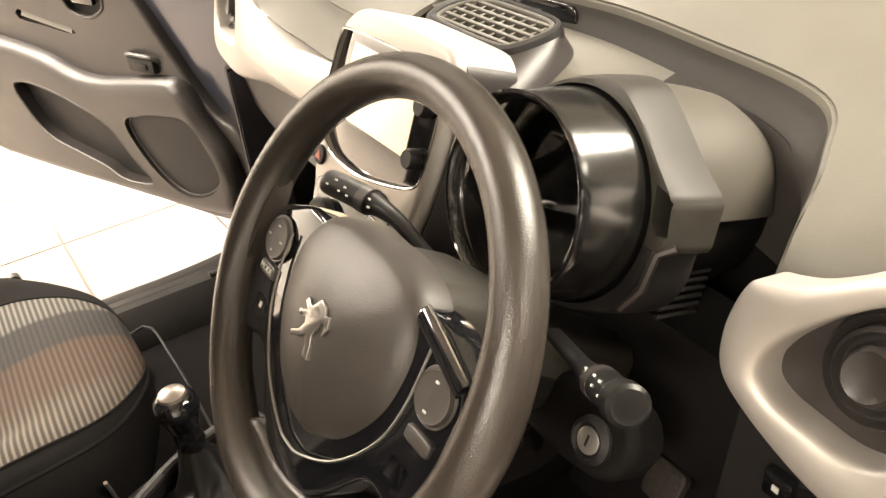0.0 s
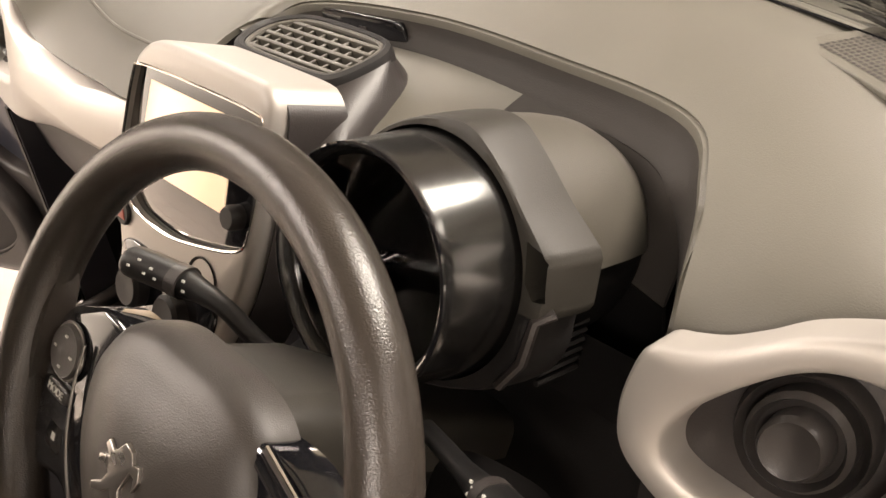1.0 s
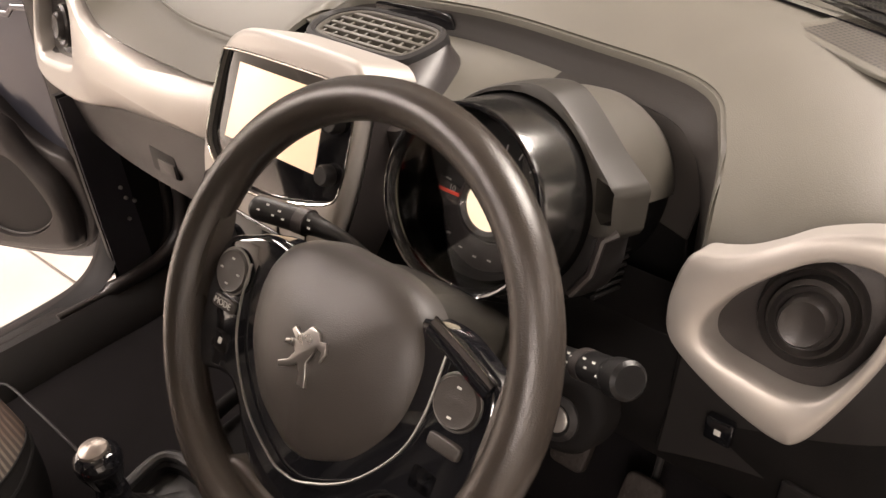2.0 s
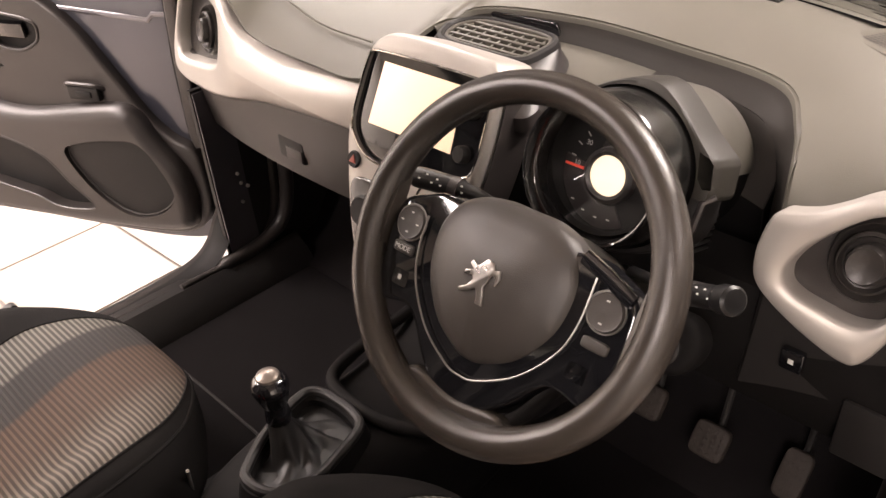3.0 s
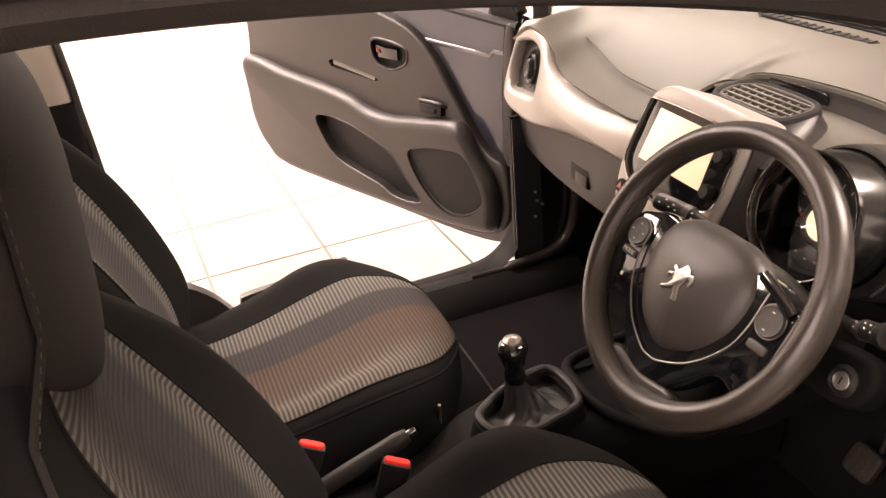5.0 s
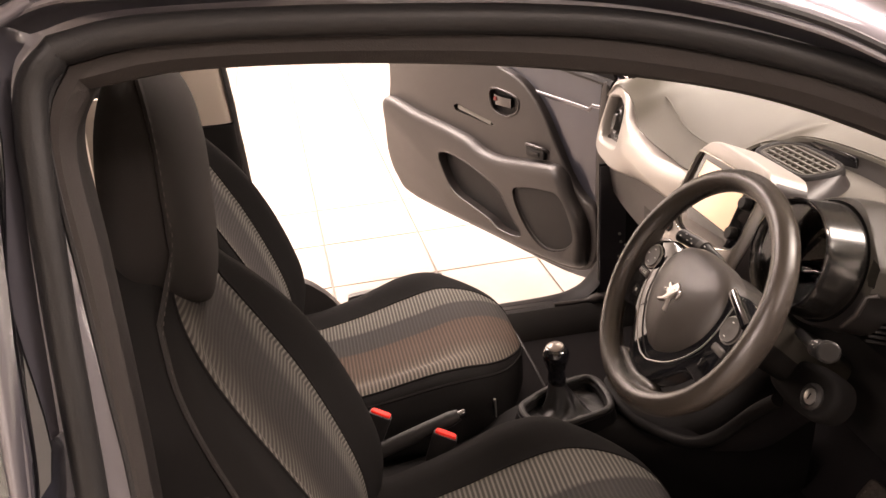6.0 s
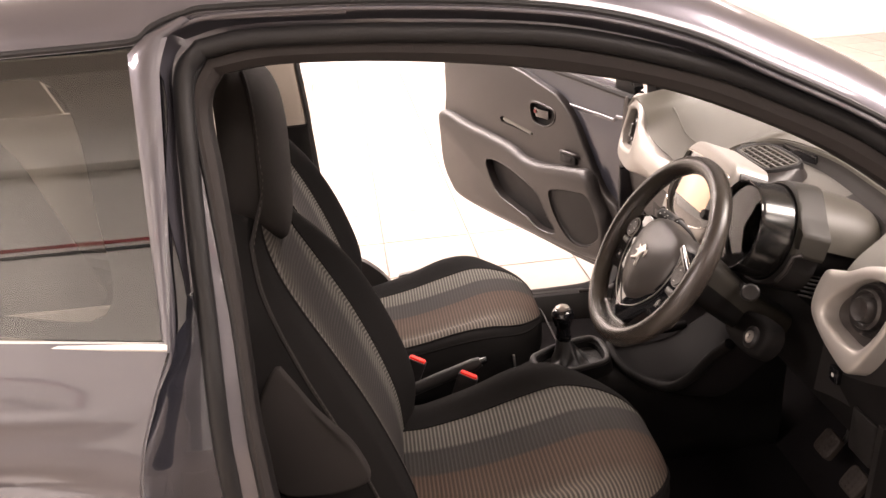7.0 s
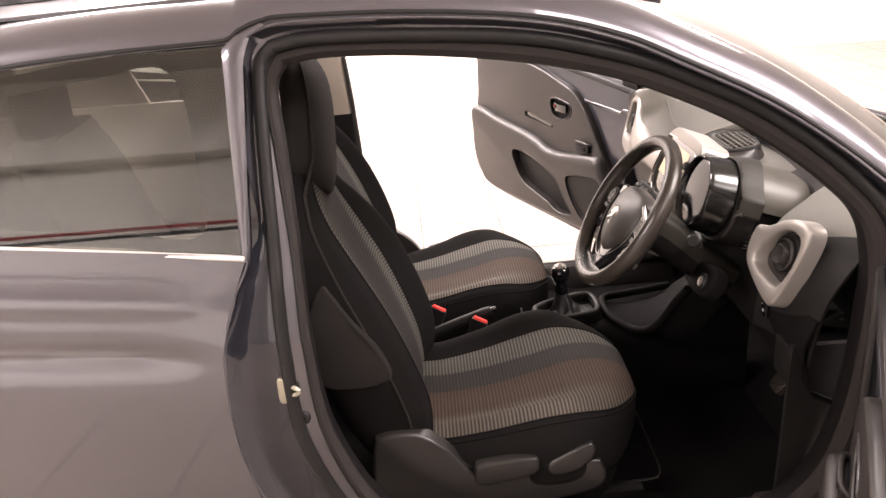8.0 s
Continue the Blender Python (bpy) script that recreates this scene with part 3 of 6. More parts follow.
for k, y in enumerate(np.linspace(-0.66, -1.24, 41)):
    pleat = 0.024 + 0.022 * abs(math.sin(k * math.pi / 8)) + 0.006 * math.sin(k * 1.7)
    rows.append([roof_at(x * 0.8, y, -pleat * (1 - 0.6 * abs(x) ** 4) if abs(x) < 0.99 else 0.0) for x in np.linspace(-1, 1, 20)])
part("fabric_roof", shell(rows, 0.008), FABRIC_ROOF, car, "black fabric roof folded back in pleats")
# windscreen
def base_y(x):
    return 0.735 - 0.42 * abs(x) ** 2.0
rows = []
for f in np.linspace(0, 1, 14):
    row = []
    for s in np.linspace(-1, 1, 24):
        xb, xt = s * 0.67, s * 0.56
        a = np.array((xb, base_y(xb) + 0.0, 0.90))
        b = np.array((xt, 0.0 - 0.05 * abs(s) ** 2, 1.335 - 0.03 * s * s))
        p = a + (b - a) * f
        p[2] += 0.03 * math.sin(f * math.pi)
        row.append(Vector(p))
    rows.append(row)
ws = part("windscreen", shell(rows, 0.005), GLASS, car, "clear curved windscreen")
ws.visible_shadow = False
band = [[a + (b - a) * f + Vector((0, -0.006, -0.006)) for a, b in zip(rows[0], rows[1])] for f in (0.0, 0.25, 0.5)]
part("screen_border", shell(band, -0.002), GLOSS, car, "black printed windscreen border")
rows = [[Vector((x, base_y(x) + d, z)) for x in np.linspace(-0.66, 0.66, 24)] for d, z in ((0.008, 0.896), (0.02, 0.885), (0.10, 0.85), (0.20, 0.838))]
part("cowl", shell(rows, 0.006), DARK, car, "black plastic cowl below the windscreen")
rows = []
for f in np.linspace(0, 1, 16):
    rows.append([Vector((x, base_y(x) + 0.20 + f * (0.62 + 0.2 * (1 - abs(x))), 0.83 + 0.02 * (1 - x * x) - 0.30 * f**1.15 - 0.12 * max(0, abs(x) - 0.5))) for x in np.linspace(-0.72, 0.72, 22)])
part("bonnet", shell(rows, 0.006), PAINT, car, "dark grey metallic bonnet")
for x0, x1 in ((0.52, -0.02), (-0.05, -0.5)):
    pts = [(x0 + (x1 - x0) * f, base_y(x0 + (x1 - x0) * f) - 0.02 + 0.012 * math.sin(f * 3), 0.918 + 0.012 * math.sin(f * math.pi)) for f in np.linspace(0, 1, 14)]
    part("wiper", tube(pts, 0.007, 8), DARK, car, "black windscreen wiper blade")
# road wheels
for sgn in (1, -1):
    for y in (0.95, -1.38):
        P = framed((sgn * 0.655, y, 0.285), (0, 1, 0), (0, 0, 1), (sgn, 0, 0))
        wh = part("wheel", lathe([(0.12, -0.075), (0.20, -0.078), (0.265, -0.07), (0.283, -0.05), (0.285, 0.0), (0.283, 0.05), (0.265, 0.07), (0.20, 0.078), (0.19, 0.06), (0.12, 0.05)], P, 48), RUBBER, car, "black road tyre")
        part("wheel_rim", lathe([(0.001, 0.055), (0.05, 0.06), (0.09, 0.045), (0.16, 0.05), (0.188, 0.068), (0.192, 0.062), (0.18, 0.02), (0.001, 0.02)], P, 40), STEEL, wh, "silver wheel rim")
# floor pan, firewall, tail
part("floor_pan", block(-0.70, 0.70, -1.7, 0.62, 0.17, 0.21, 0.01), CARPET, car, "black carpeted floor pan")
rows = [[Vector((x, y, z)) for x in np.linspace(-0.68, 0.68, 20)] for y, z in ((0.40, 0.212), (0.50, 0.25), (0.62, 0.42), (0.66, 0.62), (0.66, 0.86))]
part("firewall", shell(rows, 0.01), CARPET, car, "black carpeted bulkhead")
for sgn in (1, -1):
    rows = [[Vector((sgn * x, y, z)) for y in np.linspace(0.262, 0.66, 8)] for x, z in ((0.66, 0.2), (0.672, 0.4), (0.676, 0.55), (0.68, 0.655))]
    part("pillar_foot", shell([[Vector((sgn * x, y, z)) for y in np.linspace(0.264, 0.338, 6)] for x, z in ((0.655, 0.24), (0.667, 0.4), (0.671, 0.55), (0.675, 0.65))], 0.003), PAINT, car, "dark painted foot of the front pillar")
    part("kick_panel", shell(rows, 0.012), DARK, car, "dark footwell side panel")
    rows = [[Vector((sgn * x, y, z)) for y in np.linspace(-0.77, -1.7, 12)] for x, z in ((0.63, 0.2), (0.66, 0.6), (0.655, 0.8), (0.64, 0.97))]
    part("rear_side_trim", shell(rows, 0.012), CREAM, car, "pale rear side lining")
    rows = [[Vector((sgn * (x - 0.10 * f), -1.30 - 0.42 * g - 0.05 * f, z)) for g in np.linspace(0, 1, 6)] for f, (x, z) in zip((0, 0.3, 0.7, 1.0), ((0.655, 0.97), (0.63, 1.06), (0.59, 1.18), (0.55, 1.30)))]
    part("rear_pillar_lining", shell(rows, 0.01), CREAM, car, "pale rear pillar lining")
    # front wing, seen past the open doors
    rows = [[Vector((sgn * (sx(z) - 0.05 * max(0, (y - 0.9)) ** 2), y, z)) for y in np.linspace(0.44, 1.3, 12)] for z in (0.3, 0.42, 0.54, 0.64, 0.70)]
    part("front_wing", shell(rows, 0.004 * sgn), PAINT, car, "dark grey metallic front wing")
rows = []
for z in np.linspace(0.25, 0.98, 8):
    rows.append([Vector((x, -1.74 + 0.10 * abs(x) ** 2, z)) for x in np.linspace(-0.68, 0.68, 14)])
part("tailgate", shell(rows, 0.02), PAINT, car, "dark grey tailgate")
rows = []
for f in np.linspace(0, 1, 6):
    rows.append([Vector((x * (1 - 0.1 * f), -1.74 + 0.1 * x * x + 0.12 * f, 0.98 + 0.34 * f)) for x in np.linspace(-0.66, 0.66, 14)])
tg = part("rear_window", shell(rows, 0.004), TINT, car, "tinted rear window")
tg.visible_shadow = False
# centre pillar trim, pale above and black below
for sgn in (-1, 1):
    rings = [[Vector((sgn * (sx(z) - 0.095 + u * 0.6), -0.703 - 0.02 * (z - 0.9) + v, z)) for u, v in rrect(0.035, 0.048, 24, 4)] for z in np.linspace(1.27, 0.874, 8)]
    part("upper_pillar_trim", loft(rings), CREAM, car, "cream plastic upper centre pillar trim")
    rings = [[Vector((sgn * (sx(z) - 0.10 + u * 0.6), -0.705 + v, z)) for u, v in rrect(0.04, 0.055, 24, 4)] for z in np.linspace(0.871, 0.30, 8)]
    part("lower_pillar_trim", loft(rings), DARK, car, "black lower centre pillar trim")
for x, y, z in ((-0.667, 0.320, 0.452), (-0.666, 0.324, 0.428), (-0.664, 0.338, 0.416), (-0.664, 0.318, 0.385)):
    part("hinge_bolt", lathe([(0.0, -0.006), (0.0038, -0.006), (0.0038, 0.002), (0.002, 0.003), (0.0, 0.003)], framed((x, y, z), (0, 1, 0), (0, 0, 1), (1, 0, 0)), 12), STEEL, car, "zinc hinge bolt")
# door striker on the right-hand pillar
stk = thing("door_striker", "zinc-plated door striker bolted on the pillar", "striker", (0.755, -0.69, 0.67))
part("plate", plate(rrect(0.0085, 0.026, 24, 4), framed((0.776, -0.699, 0.709), (0.25, 0.97, 0), (0, 0, 1), (0.97, -0.25, 0)), -0.014, 0.004, 0.003), ZINC, stk, "pale zinc striker plate")
part("loop", tube(spline([(0.772, -0.697, 0.720), (0.784, -0.676, 0.718), (0.786, -0.668, 0.711), (0.784, -0.676, 0.704), (0.772, -0.697, 0.702)], 18), 0.0042, 8), ZINC, stk, "zinc wire loop")
part("bolt", lathe([(0.0, -0.01), (0.014, -0.01), (0.014, 0.005), (0.011, 0.008), (0.005, 0.009), (0.0, 0.006)], framed((0.768, -0.671, 0.647), (0, 1, 0), (0, 0, 1), (1, 0, 0)), 20), RUBBER, stk, "black rubber door stop")


# ---- doors ----
def car_door(name, sgn, hinge, angle, label):
    """A door in its own axes: u from the hinge outwards, z up, n towards the cabin side."""
    a = radians(angle)
    U, N = np.array((sgn * math.cos(a), -math.sin(a), 0)), np.array((-sgn * math.sin(a), -math.cos(a), 0))
    P = framed((hinge[0], hinge[1], 0), U, (0, 0, 1), N)
    d = thing(name, label, "car door", (hinge[0], hinge[1], 0.25), kind="structure")
    body = spline([(0.0, 0.50), (0.0, 0.80), (0.02, 0.846), (0.10, 0.856), (0.50, 0.895), (1.02, 0.932), (1.10, 0.93), (1.105, 0.82), (1.115, 0.69), (1.14, 0.60), (1.15, 0.42), (1.10, 0.30), (0.99, 0.245), (0.5, 0.235), (0.14, 0.235), (0.03, 0.29)], 90, True)
    def bowed(u, z, n):
        return P(u, z, n - (0.05 * (1 - ((z - 0.55) / 0.35) ** 2) if n < -0.06 else 0))
    part("door_shell", plate(body, lambda u, z, n: bowed(u, z, -n), 0.012, 0.085, 0.02), PAINT, d, "dark grey painted door shell")
    part("door_edge", plate(body, P, -0.013, -0.004, 0.004), DOORSKIN, d, "dark grey painted inner door skin")
    trim_o = spline([(0.72, 0.885), (0.56, 0.862), (0.458, 0.836), (0.347, 0.803), (0.269, 0.741), (0.205, 0.649), (0.142, 0.557), (0.092, 0.511), (0.045, 0.49), (0.028, 0.44), (0.035, 0.33), (0.14, 0.262), (0.5, 0.254), (0.97, 0.262), (1.075, 0.315), (1.125, 0.402), (1.13, 0.52), (1.112, 0.642), (1.10, 0.70), (1.095, 0.82), (1.085, 0.905), (0.9, 0.9)], 140, True)
    trim = part("trim_panel", plate(trim_o, P, -0.004, 0.022, 0.008), TRIM, d, "brown-grey moulded door trim")
    arm_o = spline([(1.108, 0.632), (0.9, 0.612), (0.72, 0.598), (0.60, 0.582), (0.52, 0.558), (0.43, 0.556), (0.30, 0.575), (0.185, 0.588), (0.145, 0.56), (0.105, 0.50), (0.062, 0.44), (0.056, 0.34), (0.12, 0.285), (0.5, 0.272), (0.95, 0.278), (1.06, 0.33), (1.11, 0.41), (1.12, 0.52)], 140, True)
    arm = part("armrest", plate(arm_o, P, 0.014, 0.058, 0.028), TRIM, d, "brown-grey moulded armrest panel")
    pock_o = spline([(0.758, 0.494), (0.703, 0.512), (0.618, 0.505), (0.542, 0.489), (0.434, 0.452), (0.376, 0.387), (0.323, 0.328), (0.378, 0.312), (0.440, 0.314), (0.487, 0.334), (0.578, 0.352), (0.669, 0.373), (0.723, 0.42)], 60, True)
    spk_o = spline([(0.360, 0.466), (0.315, 0.492), (0.235, 0.507), (0.155, 0.508), (0.110, 0.452), (0.091, 0.385), (0.135, 0.337), (0.205, 0.316), (0.270, 0.338), (0.330, 0.398)], 60, True)
    hand_o = spline([(0.502, 0.752), (0.46, 0.765), (0.37, 0.752), (0.362, 0.725), (0.378, 0.703), (0.43, 0.684), (0.488, 0.698)], 40, True)
    cut = [part("cut", plate(o, P, w0, 0.2, 0.002), DARK) for o, w0 in ((pock_o, 0.004), (spk_o, 0.044))]
    carve(arm, cut)
    carve(trim, [part("cut", plate(hand_o, P, 0.004, 0.1, 0.002), DARK), part("cut", plate(spline([(0.69, 0.655), (0.60, 0.648), (0.50, 0.640), (0.495, 0.652), (0.58, 0.664), (0.685, 0.678)], 24, True), P, 0.008, 0.1, 0.002), DARK)])
    part("pocket_lining", plate(pock_o, P, 0.0235, 0.026, 0.001), DARK, d, "dark map pocket lining")
    c0 = pock_o.mean(0)
    part("pocket_lip", tube([P(*(c0 + (p - c0) * 1.01), 0.055) for p in pock_o], 0.0042, 8, closed=True), TRIM, d)
    grille = part("speaker_grille", plate(spk_o, P, 0.0445, 0.0475, 0.001, dome=0.003), DARK, d, "dark perforated speaker grille")
    c1 = spk_o.mean(0)
    part("speaker_rim", tube([P(*(c1 + (p - c1) * 0.97), 0.0475) for p in spk_o], 0.0025, 8, closed=True), TRIM, d)
    part("handle_cup", plate(hand_o, P, 0.0045, 0.006, 0.001), DARK, d, "dark recessed handle cup")
    part("handle_rim", tube([P(*p, 0.0215) for p in hand_o], 0.0038, 8, closed=True), TRIM, d)
    lev = part("door_handle", loft([[P(u, z, n) for u, z, n in ((0.49 - 0.085 * f, 0.745 - 0.004 * f, 0.016 + 0.008 * math.sin(f * 3)), (0.49 - 0.085 * f, 0.712, 0.018), (0.49 - 0.085 * f, 0.712, 0.008), (0.49 - 0.085 * f, 0.745, 0.008))] for f in np.linspace(0, 1, 8)]), GLOSS, d, "black inner door handle lever")
    part("lock_tab", block(0.468, 0.482, 0.725, 0.738, 0.018, 0.023, 0.002, P), DEEPRED, lev, "small red lock indicator")
    # slot floor in the paler dash colour, standing in for light on it
    part("grip", loft([[P(u, 0.642 + 0.13 * (u - 0.5) + dz, n) for dz, n in ((-0.002, 0.010), (-0.002, 0.021), (0.010, 0.016), (0.020, 0.009))] for u in np.linspace(0.505, 0.68, 8)]), DASH, d, "moulded floor of the grip slot, lit tone put into its colour")
    part("pull_lip", tube(spline([tuple(P(u, z, n)) for u, z, n in ((0.325, 0.612, 0.02), (0.312, 0.624, 0.034), (0.245, 0.624, 0.034), (0.23, 0.612, 0.02))], 24), 0.005, 8), TRIM, d, "moulded pull cup lip")
    sw = part("window_switch", block(0.238, 0.318, 0.588, 0.618, 0.020, 0.036, 0.004, P), DARK, d, "black window switch panel")
    part("switch_key", block(0.255, 0.295, 0.596, 0.610, 0.034, 0.040, 0.003, P), DARK, sw, "grey rocker switch")
    part("door_ledge", tube([P(u, z, -0.006) for u, z in ((0.40, 0.782), (0.30, 0.775), (0.15, 0.767), (0.094, 0.763), (0.080, 0.776), (0.030, 0.777))], 0.0065, 8), PAINT, d, "pressed ledge in the painted skin")
    part("hinge_side_trim", plate(spline([(0.048, 0.505), (0.046, 0.68), (0.032, 0.84), (0.008, 0.84), (0.012, 0.66), (0.018, 0.505)], 40, True), P, -0.004, 0.012, 0.006), TRIM, d, "brown-grey trim strip by the hinge")
    part("trim_gap_seal", tube([P(u, z, 0.0) for u, z in ((0.053, 0.51), (0.051, 0.68), (0.037, 0.84))], 0.005, 6), RUBBER, d)
    # window frame, belt seals and glass
    part("belt_seal", tube([P(u, z, 0.0) for u, z in ((0.0, 0.848), (0.25, 0.872), (0.55, 0.900), (1.1, 0.935))], 0.011, 8), RUBBER, d, "black window-line seal")
    part("belt_rail", tube([P(u, z + 0.004, -0.03) for u, z in ((0.0, 0.848), (0.25, 0.872), (0.55, 0.900), (1.1, 0.935))], 0.014, 8), PAINT, d)
    fr = spline([(0.015, 0.87), (0.10, 0.97), (0.25, 1.10), (0.42, 1.205), (0.62, 1.262), (0.85, 1.288), (1.05, 1.285), (1.09, 1.25), (1.10, 1.1), (1.105, 0.94)], 60)
    part("window_frame", tube([P(u, z, -0.035 - 0.26 * (z - 0.9)) for u, z in fr], 0.02, 8, flat=0.9), RUBBER, d, "black window frame")
    post = [(0.095, 0.86), (0.10, 0.965)]
    part("quarter_post", tube([P(u, z, -0.035 - 0.26 * (z - 0.9)) for u, z in post], 0.014, 8), RUBBER, d)
    rows = []
    for f in np.linspace(0, 1, 6):
        rows.append([P(u, 0.90 + f * (float(np.interp(u, [0.02, 0.1, 0.25, 0.42, 0.62, 0.85, 1.09], [0.9, 0.97, 1.1, 1.205, 1.262, 1.288, 1.28])) - 0.90), -0.035 - 0.26 * f * 0.3) for u in np.linspace(0.03, 1.09, 20)])
    pane = part("door_glass", shell(rows, 0.004), GLASS, d, "clear door window glass")
    pane.visible_shadow = False
    for z in (0.42, 0.72):
        part("hinge", tube([P(-0.01, z - 0.03, -0.03), P(-0.01, z + 0.03, -0.03)], 0.013, 10), PAINT, d, "dark painted door hinge")
    part("check_strap", block(-0.09, 0.02, 0.56, 0.59, -0.04, -0.025, 0.003, P), STEEL, d, "zinc door check strap")
    part("mirror_sail", plate(spline([(0.005, 0.855), (0.085, 0.862), (0.09, 0.94), (0.05, 0.92)], 24, True), P, -0.02, -0.008, 0.004), DARK, d, "black mirror mounting triangle")
    return d


car_door("door_1", -1, (-0.74, 0.32), 25, "open passenger door with brown-grey trim, map pocket and speaker")
car_door("door_2", 1, (0.775, 0.36), 27.5, "wide open driver's door with brown-grey trim")


# ---- dashboard ----
dash = thing("dashboard", "grey-brown moulded plastic dashboard with silver trim panels", "dashboard", (0, 0.45, 0.6))
I_ = [(-0.70, 0.29, 0.83), (-0.60, 0.278, 0.880), (-0.495, 0.272, 0.866), (-0.42, 0.262, 0.822), (-0.26, 0.259, 0.811), (-0.13, 0.265, 0.818), (-0.088, 0.36, 0.875), (-0.06, 0.44, 0.888), (0.09, 0.475, 0.892), (0.25, 0.468, 0.890), (0.395, 0.447, 0.885), (0.45, 0.38, 0.87), (0.478, 0.31, 0.835), (0.485, 0.285, 0.79), (0.485, 0.275, 0.70), (0.48, 0.27, 0.60)]
O_ = [(-0.70, 0.45, 0.86), (-0.64, 0.54, 0.885), (-0.52, 0.615, 0.895), (-0.42, 0.655, 0.90), (-0.28, 0.69, 0.903), (-0.17, 0.70, 0.905), (-0.09, 0.70, 0.905), (0.0, 0.705, 0.905), (0.12, 0.705, 0.905), (0.30, 0.69, 0.903), (0.46, 0.645, 0.897), (0.60, 0.565, 0.885), (0.665, 0.43, 0.865), (0.70, 0.36, 0.83), (0.70, 0.31, 0.74), (0.70, 0.29, 0.62)]
NI = 121
Ic, Oc = by_key(I_, NI), by_key(O_, NI)
rows = []
for v in np.linspace(0, 1, 18):
    e = 1 - (1 - v) ** 2.4
    r = Ic + (Oc - Ic) * v
    r[:, 2] = Ic[:, 2] + (Oc[:, 2] - Ic[:, 2]) * e + 0.010 * math.sin(v * math.pi)
    rows.append(r)
def along(r, a, b, n):
    """Part of a row, from the share a to the share b of its points."""
    at = np.linspace(a, b, n)
    return np.stack([np.interp(at, np.arange(NI), c) for c in r.T], 1)


cuts = [109 - 11 * v for v in np.linspace(0, 1, 18)]
part("dash_top", shell([along(r, 0, c, 110) for r, c in zip(rows, cuts)], -0.006), DASH, dash, "grained grey-brown dashboard top")
part("dash_end", shell([along(r, c, NI - 1, 18) for r, c in zip(rows, cuts)], -0.006), DARK, dash, "black end of the dashboard")
J_ = [(-0.05, 0.375, 0.858), (-0.03, 0.43, 0.860), (0.09, 0.455, 0.860), (0.24, 0.447, 0.858), (0.365, 0.43, 0.852), (0.412, 0.405, 0.84), (0.432, 0.395, 0.80), (0.436, 0.39, 0.75), (0.436, 0.385, 0.68), (0.43, 0.375, 0.60)]
Ik, Jk = by_key(I_[6:], 80), by_key(J_, 80)
def lip_row(s, up):
    r = Ik + (Jk - Ik) * s
    flat_ = np.clip((56 - np.arange(80)) / 12, 0, 1)
    r[:, 2] = flat_ * (Ik[:, 2] + up) + (1 - flat_) * (r[:, 2] + up * 0.3)
    return r
rows = [lip_row(s, up) for s, up in ((0, 0.0), (0.03, 0.0016), (0.06, 0.0014), (0.09, -0.001), (0.115, -0.005))]
part("cowl_lip", shell([r[:62] for r in rows], 0.004), DASH, dash, "rounded rim round the instrument recess")
# same rim lower down, near black because its shade is painted in
part("lower_cowl_lip", shell([r[61:] for r in rows], 0.004), NIGHT, dash, "lower end of the recess rim, shade put into its colour")
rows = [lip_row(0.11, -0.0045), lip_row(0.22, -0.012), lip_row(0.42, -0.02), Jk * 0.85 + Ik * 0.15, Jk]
# recess wall in the darkened colour, which holds its shade
part("recess_wall", shell(rows, 0.004), WALLTRIM, dash, "wall of the instrument recess, shade put into its colour")
F_ = [(-0.05, 0.30, 0.85), (-0.03, 0.29, 0.85), (0.09, 0.28, 0.845), (0.205, 0.375, 0.81), (0.32, 0.40, 0.768), (0.388, 0.392, 0.762), (0.425, 0.388, 0.755)]
Jf, Ff = by_key(J_[:7], 50), by_key(F_, 50)
rows = [Jf + (Ff - Jf) * v for v in np.linspace(0, 1, 6)]
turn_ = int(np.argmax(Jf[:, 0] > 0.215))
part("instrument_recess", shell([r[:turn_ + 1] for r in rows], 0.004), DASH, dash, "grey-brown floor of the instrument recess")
# the floor's strip carried on round the side, with shade in its colour
part("recess_side", shell([r[turn_:] for r in rows], 0.004), WALLTRIM, dash, "side of the instrument recess, shade put into its colour")
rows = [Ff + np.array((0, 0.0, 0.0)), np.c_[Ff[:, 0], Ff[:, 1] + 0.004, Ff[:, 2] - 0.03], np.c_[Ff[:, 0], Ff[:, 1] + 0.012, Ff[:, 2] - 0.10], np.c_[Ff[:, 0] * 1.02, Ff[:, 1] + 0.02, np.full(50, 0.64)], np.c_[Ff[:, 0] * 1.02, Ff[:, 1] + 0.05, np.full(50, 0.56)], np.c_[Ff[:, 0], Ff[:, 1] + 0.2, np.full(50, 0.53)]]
# recess bottom, coloured near black for the shade behind the column
part("lower_recess", shell(rows, 0.004), NIGHT, dash, "panel behind the steering column, shade put into its colour")
low = []
for x in np.linspace(0.16, 0.70, 20):
    k = max(0, x - 0.46)
    low.append([Vector((x, y, z)) for y, z in ((0.34, 0.735), (0.292, 0.715), (0.27, 0.66), (0.275, 0.60), (0.30, 0.55), (0.36, 0.52), (0.52, 0.51))])
# footwell shade is part of this panel's colour
part("knee_panel", shell(low, 0.005), NIGHT, dash, "dark plastic knee panel under the wheel, shade in its colour")
sw = part("knee_switch", block(0.520, 0.546, 0.262, 0.272, 0.648, 0.676, 0.003), GLOSS, dash, "small black square switch")
part("symbol", block(0.530, 0.536, 0.2612, 0.2622, 0.659, 0.665, 0), MARK, sw)
part("fuse_cover", block(0.592, 0.655, 0.266, 0.274, 0.560, 0.640, 0.004), DARK, dash, "black fuse box cover")
# passenger front: glovebox
gl = []
